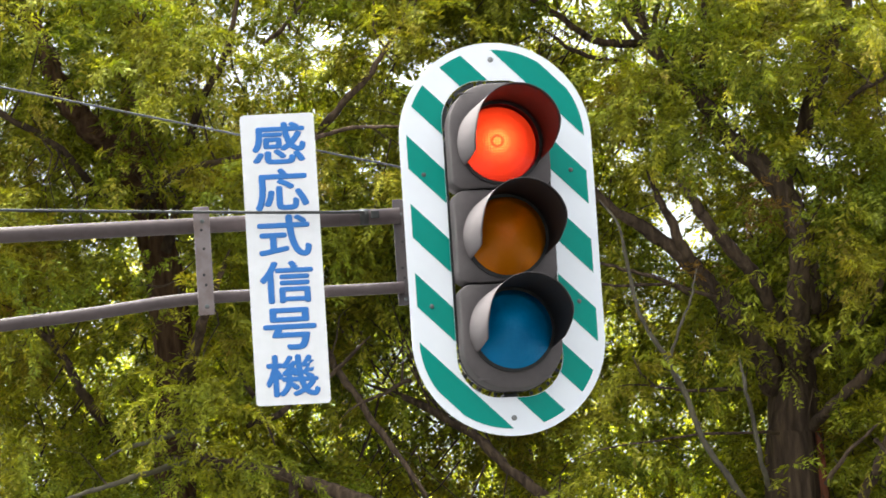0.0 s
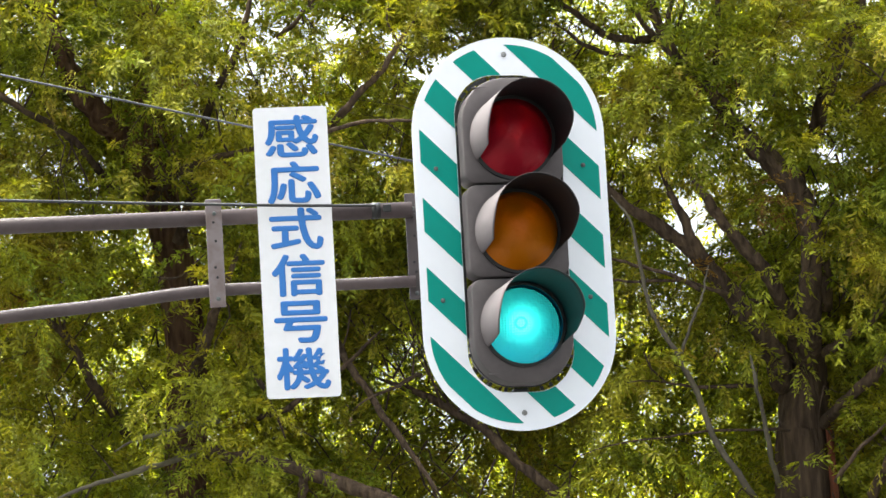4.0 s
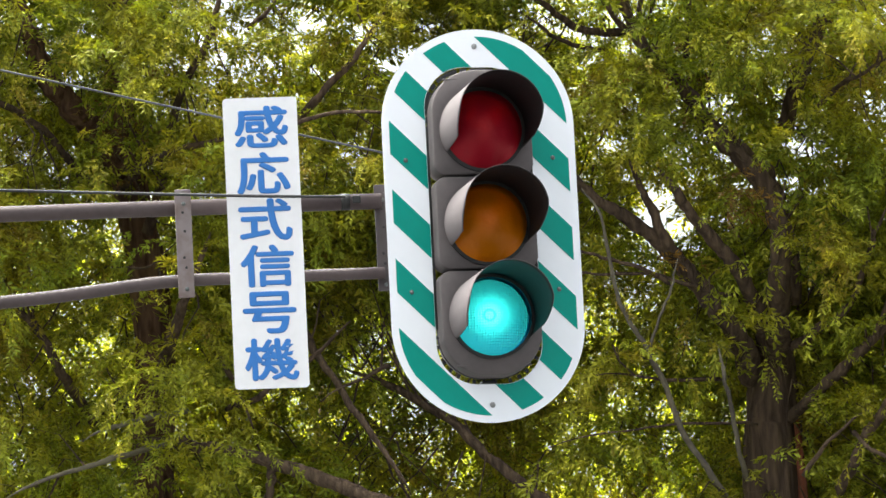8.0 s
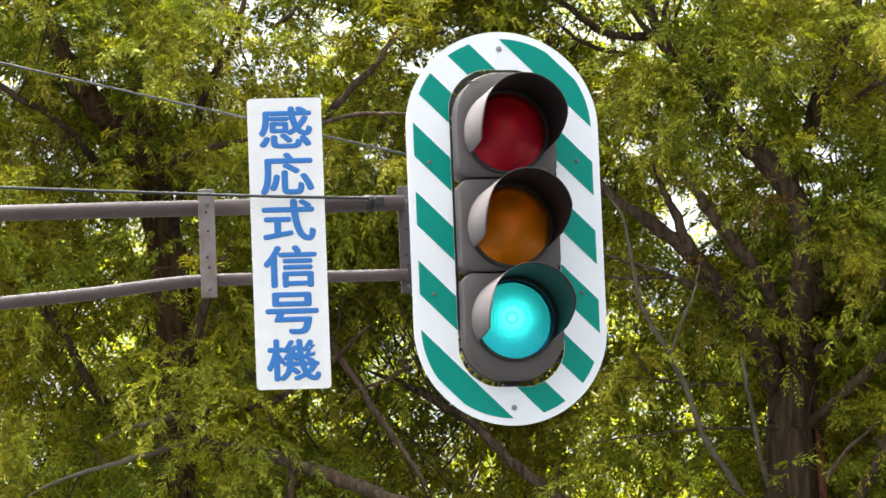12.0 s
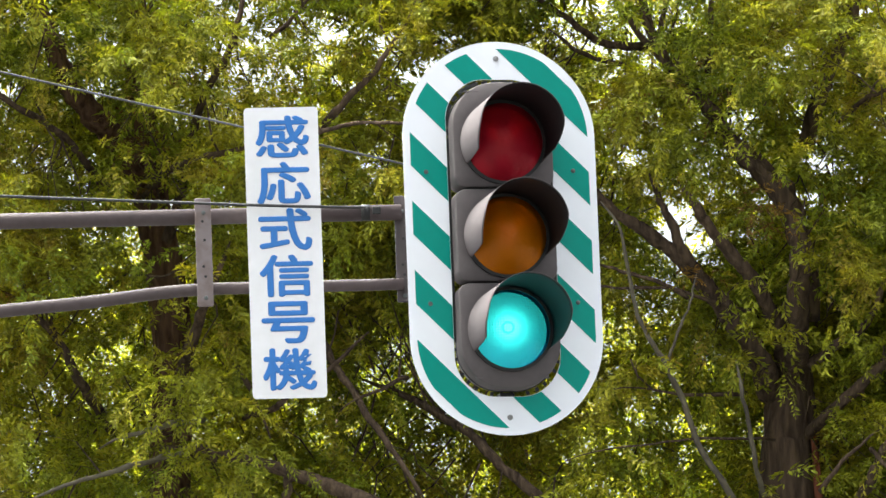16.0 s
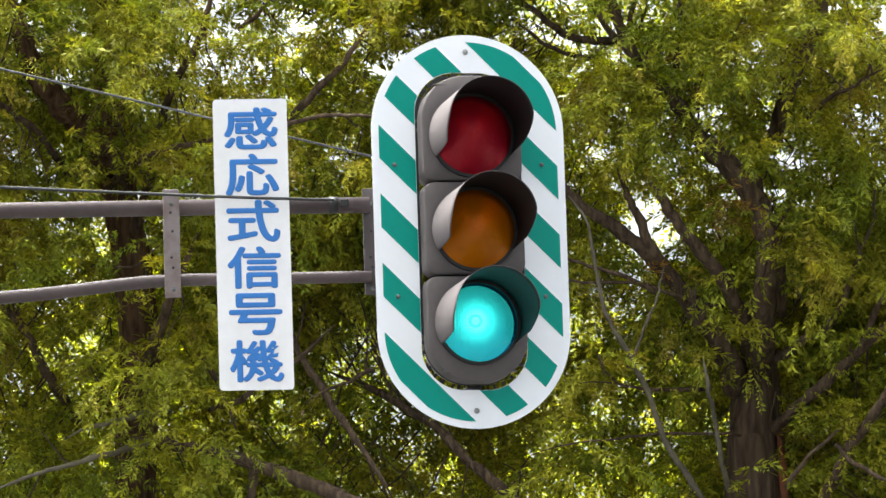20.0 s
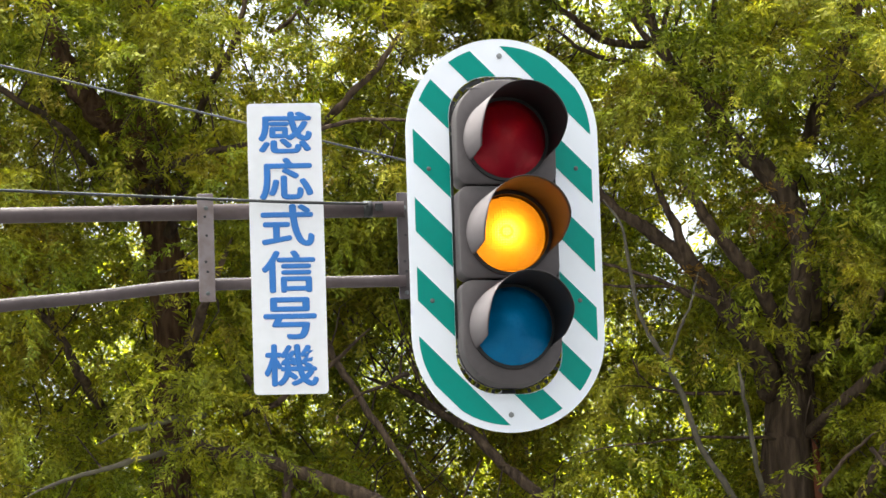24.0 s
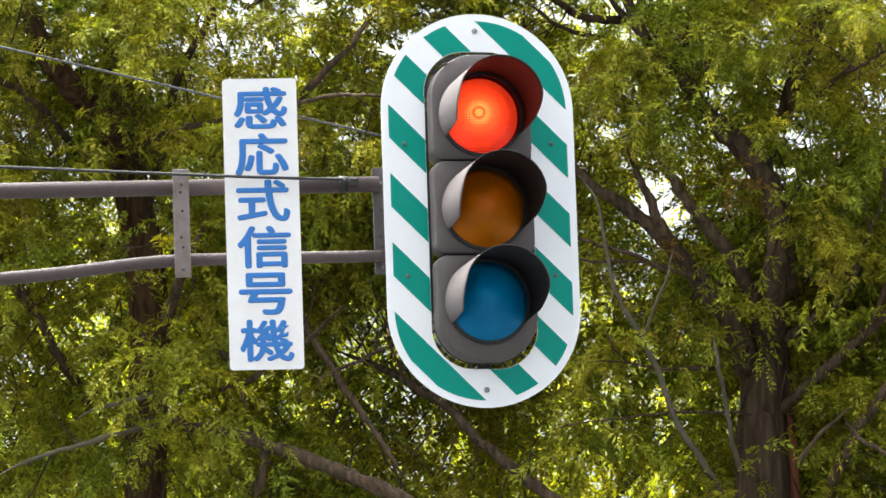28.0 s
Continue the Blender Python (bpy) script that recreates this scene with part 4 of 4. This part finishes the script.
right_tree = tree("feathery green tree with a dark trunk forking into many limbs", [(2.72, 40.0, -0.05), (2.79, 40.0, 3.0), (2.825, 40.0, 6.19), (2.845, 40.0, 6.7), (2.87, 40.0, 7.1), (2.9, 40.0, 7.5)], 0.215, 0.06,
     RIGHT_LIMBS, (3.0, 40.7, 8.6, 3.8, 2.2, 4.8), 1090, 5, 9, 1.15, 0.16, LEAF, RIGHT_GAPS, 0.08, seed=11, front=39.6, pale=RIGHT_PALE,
     dry=((2.05, 39.0, 7.62, 0.06, 1), (2.75, 39.0, 8.15, 0.12, 2), (2.5, 39.0, 8.3, 0.15, 1), (2.1, 39.1, 9.05, 0.3, 6)),
     fills=((3.85, 39.8, 6.5, 0.6, 18), (3.4, 38.9, 8.7, 0.5, 6), (3.0, 38.8, 9.2, 0.5, 12), (3.4, 41.2, 8.1, 0.55, 20), (2.0, 38.9, 8.9, 0.35, 10), (2.85, 42.0, 7.9, 0.4, 18), (2.72, 39.1, 7.5, 0.16, 3), (4.0, 41.5, 9.5, 0.6, 14), (4.6, 41.2, 8.0, 0.9, 40), (3.2, 40.4, 9.6, 0.5, 14), (3.4, 41.4, 6.8, 0.6, 26), (2.85, 41.6, 7.55, 0.5, 18), (3.35, 41.8, 8.0, 0.55, 22), (3.1, 39.0, 8.0, 0.3, 5), (3.6, 39.1, 6.45, 0.35, 4), (2.00, 42.0, 7.55, 0.25, 5), (2.04, 42.0, 8.85, 0.2, 4)))
strip = part("bark_strip", tube(smooth_line([(3.0, 39.83, 5.2), (3.02, 39.82, 6.0), (3.01, 39.83, 6.4), (2.99, 39.85, 6.72)], 5), 0.045, 0.018, 8, wob=0.2), BARK_RED, None, "reddish-brown peeling bark")
strip.parent = right_tree
strip.matrix_parent_inverse = Matrix.Translation(right_tree.location).inverted()
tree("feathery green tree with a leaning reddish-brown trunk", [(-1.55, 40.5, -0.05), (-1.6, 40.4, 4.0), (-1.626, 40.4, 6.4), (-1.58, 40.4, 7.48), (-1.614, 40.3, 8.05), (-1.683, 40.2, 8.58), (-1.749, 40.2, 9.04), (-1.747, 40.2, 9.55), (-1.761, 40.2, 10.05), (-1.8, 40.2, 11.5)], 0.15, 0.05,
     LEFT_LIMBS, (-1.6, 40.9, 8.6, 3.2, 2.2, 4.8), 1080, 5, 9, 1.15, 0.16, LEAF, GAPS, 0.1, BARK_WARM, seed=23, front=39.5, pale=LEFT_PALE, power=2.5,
     dry=((-1.75, 39.7, 8.85, 0.2, 4), (-1.7, 39.6, 9.3, 0.2, 2), (-2.85, 39.2, 7.85, 0.15, 3), (-1.65, 39.7, 8.5, 0.1, 1)),
     fills=((-1.7, 39.0, 6.9, 0.35, 3), (-2.6, 39.2, 8.1, 0.45, 14), (-2.3, 38.9, 9.5, 0.4, 8), (-2.2, 39.6, 9.6, 0.6, 26), (-1.8, 41.2, 9.5, 0.6, 22)))
tree("feathery tree behind two larger ones, leaves coloured sunlit yellow-green", [(0.95, 44.2, -0.05), (0.98, 44.2, 4.0), (0.95, 44.0, 7.5), (0.9, 43.9, 10.5)], 0.12, 0.04,
     [(((0.96, 44.1, 5.2), (1.5, 43.7, 6.0), (2.0, 43.4, 6.6), (2.5, 43.2, 7.0)), 0.04, 0.02), (((0.96, 44.0, 6.0), (0.4, 43.6, 6.8), (-0.1, 43.3, 7.3), (-0.5, 43.1, 7.9)), 0.04, 0.02)],
     (0.75, 43.6, 7.3, 2.8, 2.0, 3.7), 260, 5, 8, 1.2, 0.2, LEAF_FAR_LIT, GAPS, 0.1, seed=37)
for k, (x, y, top) in enumerate(((-3.6, 52.5, 10.8), (-0.5, 51.0, 10.3), (2.6, 53.0, 9.9), (5.6, 51.5, 10.8))):
    tree("tree in the row behind, leaves coloured sunlit yellow-green", [(x, y, -0.05), (x + 0.1, y, 4.0), (x, y, top - 1.5)], 0.15, 0.04,
         [(((x, y, 4.5 + j), (x + 0.8 * math.cos(j * 2.1), y + 0.8 * math.sin(j * 2.1), 5.6 + j), (x + 1.5 * math.cos(j * 2.1), y + 1.5 * math.sin(j * 2.1), 6.3 + j)), 0.05, 0.02) for j in range(3)],
         (x, y, top - 4.0, 2.7, 2.2, 4.0), 130, 5, 7, 1.45, 0.3, LEAF_FAR_LIT, ((2.1, 8.23, 0.42, 1.0),), 0.0, seed=50 + k)


# dense belt of woods farther back
rng = np.random.default_rng(91)
spots = []
while len(spots) < 520:
    x, z = rng.uniform(-9, 11), rng.uniform(5.0, 12.6)
    if math.hypot(x - 3.24, z - 11.8) > 0.8 and z < 11.2 + 0.9 * noise.noise(Vector((x * 0.5, 3.1, 0))) + 0.5 * noise.noise(Vector((x * 1.6, 8.1, 0))):
        spots.append((x, rng.uniform(60, 63), z))
belt = tagged(new("far_woods", leaves(rng, np.array(spots), (1, 75, 8), 3, 6, 2.4, 0.5, LEAF_FAR_LIT, 9)), "dense woods far behind the trees, coloured sunlit yellow-green", "woods", kind="stuff")
part("trunk", tube([(1.0, 62.0, -0.1), (1.0, 62.0, 8.0)], 0.2, 0.1, 10), BARK, belt)


# ---- flying insects ----
def insect(name, size):
    root = new(name)
    tagged(root, "small tan dragonfly with pale wings in flight", "insect", "dragonflies in the air")
    part("body", tube([(0.5 * size, 0, 0), (0.3 * size, 0, 0.01 * size), (0.1 * size, 0, 0), (-0.5 * size, 0, -0.02 * size)], 0.06 * size, 0.03 * size, 8), INSECT, root)
    bm = bmesh.new()
    bmesh.ops.create_icosphere(bm, subdivisions=1, radius=0.09 * size, matrix=Matrix.Translation((0.52 * size, 0, 0)))
    part("head", bm, INSECT, root)
    for x, s in ((0.28, 1), (0.28, -1), (0.14, 1), (0.14, -1)):
        bm = bmesh.new()
        ring = [(0.0, 0.02), (0.08, 0.3), (0.07, 0.6), (0.0, 0.7), (-0.1, 0.55), (-0.1, 0.2)]
        top = [bm.verts.new(((x + a) * size, s * b * size, 0.25 * b * size)) for a, b in ring]
        bot = [bm.verts.new((v.co.x, v.co.y, v.co.z - 0.004 * size)) for v in top]
        bm.faces.new(top)
        bm.faces.new(bot[::-1])
        for k in range(6):
            bm.faces.new((top[k], bot[k], bot[(k + 1) % 6], top[(k + 1) % 6]))
        part("wing", bm, WING, root)
    return root


FLYER_A, FLYER_B, FLYER_C, FLYER_D, FLYER_E, FLYER_F = (insect("dragonfly", size) for size in (0.1, 0.075, 0.085, 0.085, 0.06, 0.08))


def motions():
    flight_a = [(0, 9.0, 20.0, 6.0), (4.5, 9.0, 20.0, 6.0), (4.8, 2.486, 20.0, 5.412), (4.9, 1.977, 20.0, 5.315), (5.0, 1.479, 20.0, 5.222), (5.1, 0.982, 20.0, 5.131), (5.2, 0.001, 20.0, 4.952),
                (5.3, -0.523, 20.0, 4.878), (5.4, -1.025, 20.0, 4.819), (5.5, -1.536, 20.0, 4.765), (6.5, -8.0, 20.0, 4.2), (28, -8.0, 20.0, 4.2)]
    flight_b = [(0, 9.0, 20.0, 2.4), (17.2, 9.0, 20.0, 2.4), (17.8, 2.633, 20.0, 4.056), (17.9, 2.147, 20.0, 4.258), (18.0, 1.669, 20.0, 4.46), (18.1, 1.19, 20.0, 4.669), (18.2, 0.738, 20.0, 4.827),
                (18.3, 0.304, 20.0, 4.838), (18.4, 0.057, 20.0, 4.765), (18.5, -0.507, 20.0, 4.723), (18.7, -1.627, 20.0, 4.639), (19.6, -7.0, 20.0, 4.4), (28, -7.0, 20.0, 4.4)]
    flight_c = [(0, 9.0, 20.0, 6.4), (1.2, 9.0, 20.0, 6.4), (1.7, 2.237, 20.0, 4.917), (1.8, 1.654, 20.0, 4.769), (1.9, 1.083, 20.0, 4.624), (2.0, -0.031, 20.0, 4.361), (2.1, -0.590, 20.0, 4.236),
                (2.2, -1.210, 20.0, 4.123), (2.3, -1.782, 20.0, 4.015), (3.3, -8.0, 20.0, 3.0), (28, -8.0, 20.0, 3.0)]
    flight_d = [(0, 9.0, 20.0, 5.5), (8.5, 9.0, 20.0, 5.5), (9.1, 2.342, 20.0, 5.030), (9.2, 1.264, 20.0, 4.952), (9.3, 0.168, 20.0, 4.863), (9.4, -0.800, 20.0, 4.702), (9.5, -1.816, 20.0, 4.565),
                (10.2, -9.0, 20.0, 3.6), (28, -9.0, 20.0, 3.6)]
    flight_e = [(0, 6.0, 14.0, 6.4), (8.1, 6.0, 14.0, 6.4), (8.9, 0.081, 14.0, 4.646), (9.0, -0.610, 14.0, 4.443), (9.1, -1.298, 14.0, 4.241), (9.8, -6.0, 14.0, 2.9), (28, -6.0, 14.0, 2.9)]
    flight_f = [(0, -1.2, 20.0, 9.0), (15.2, -1.2, 20.0, 9.0), (16.2, 0.2, 20.0, 6.6), (16.5, 0.36, 20.0, 5.45), (16.6, 0.347, 20.0, 5.351), (16.7, 0.318, 20.0, 5.288), (16.8, 0.297, 20.0, 5.207), (16.9, 0.315, 20.0, 5.139),
                (17.0, 0.495, 20.0, 5.094), (17.1, 0.85, 20.0, 5.035), (17.3, 1.9, 20.0, 5.0), (18.3, 8.0, 20.0, 5.4), (28, 8.0, 20.0, 5.4)]
    walk(FLYER_F, [(t, pose(x, y, z, 10, 8, 8)) for t, x, y, z in flight_f])
    for flyer, flight in ((FLYER_C, flight_c), (FLYER_D, flight_d), (FLYER_E, flight_e)):
        walk(flyer, [(t, pose(x, y, z, 10, -8, 188)) for t, x, y, z in flight])
    walk(FLYER_A, [(t, pose(x, y, z, 12, 6, 192)) for t, x, y, z in flight_a])
    walk(FLYER_B, [(t, pose(x, y, z, 10, 8, 172)) for t, x, y, z in flight_b])
    # each lamp turns its lit side (0 degrees) or its silvered side (180) to the lens
    spans = {"red": ((0, 0), (1.1, 0), (1.1333, 60), (1.1667, 120), (1.2, 180), (27.1, 180), (27.1333, 240), (27.1667, 300), (27.2, 360), (28, 360)),
             "green": ((0, 180), (1.1333, 180), (1.1667, 240), (1.2, 300), (1.2333, 360), (23.0, 360), (23.0333, 420), (23.0667, 480), (23.1, 540), (28, 540)),
             "amber": ((0, 180), (23.0, 180), (23.0333, 240), (23.0667, 300), (23.1, 360), (27.1, 360), (27.1333, 420), (27.1667, 480), (27.2, 540), (28, 540))}
    height = {"red": 0.368, "amber": -0.008, "green": -0.381}
    for key, rows in spans.items():
        walk(LAMPS[key], [(t, pose(0, 0.0, height[key], 0, 0, a)) for t, a in rows])


motions()
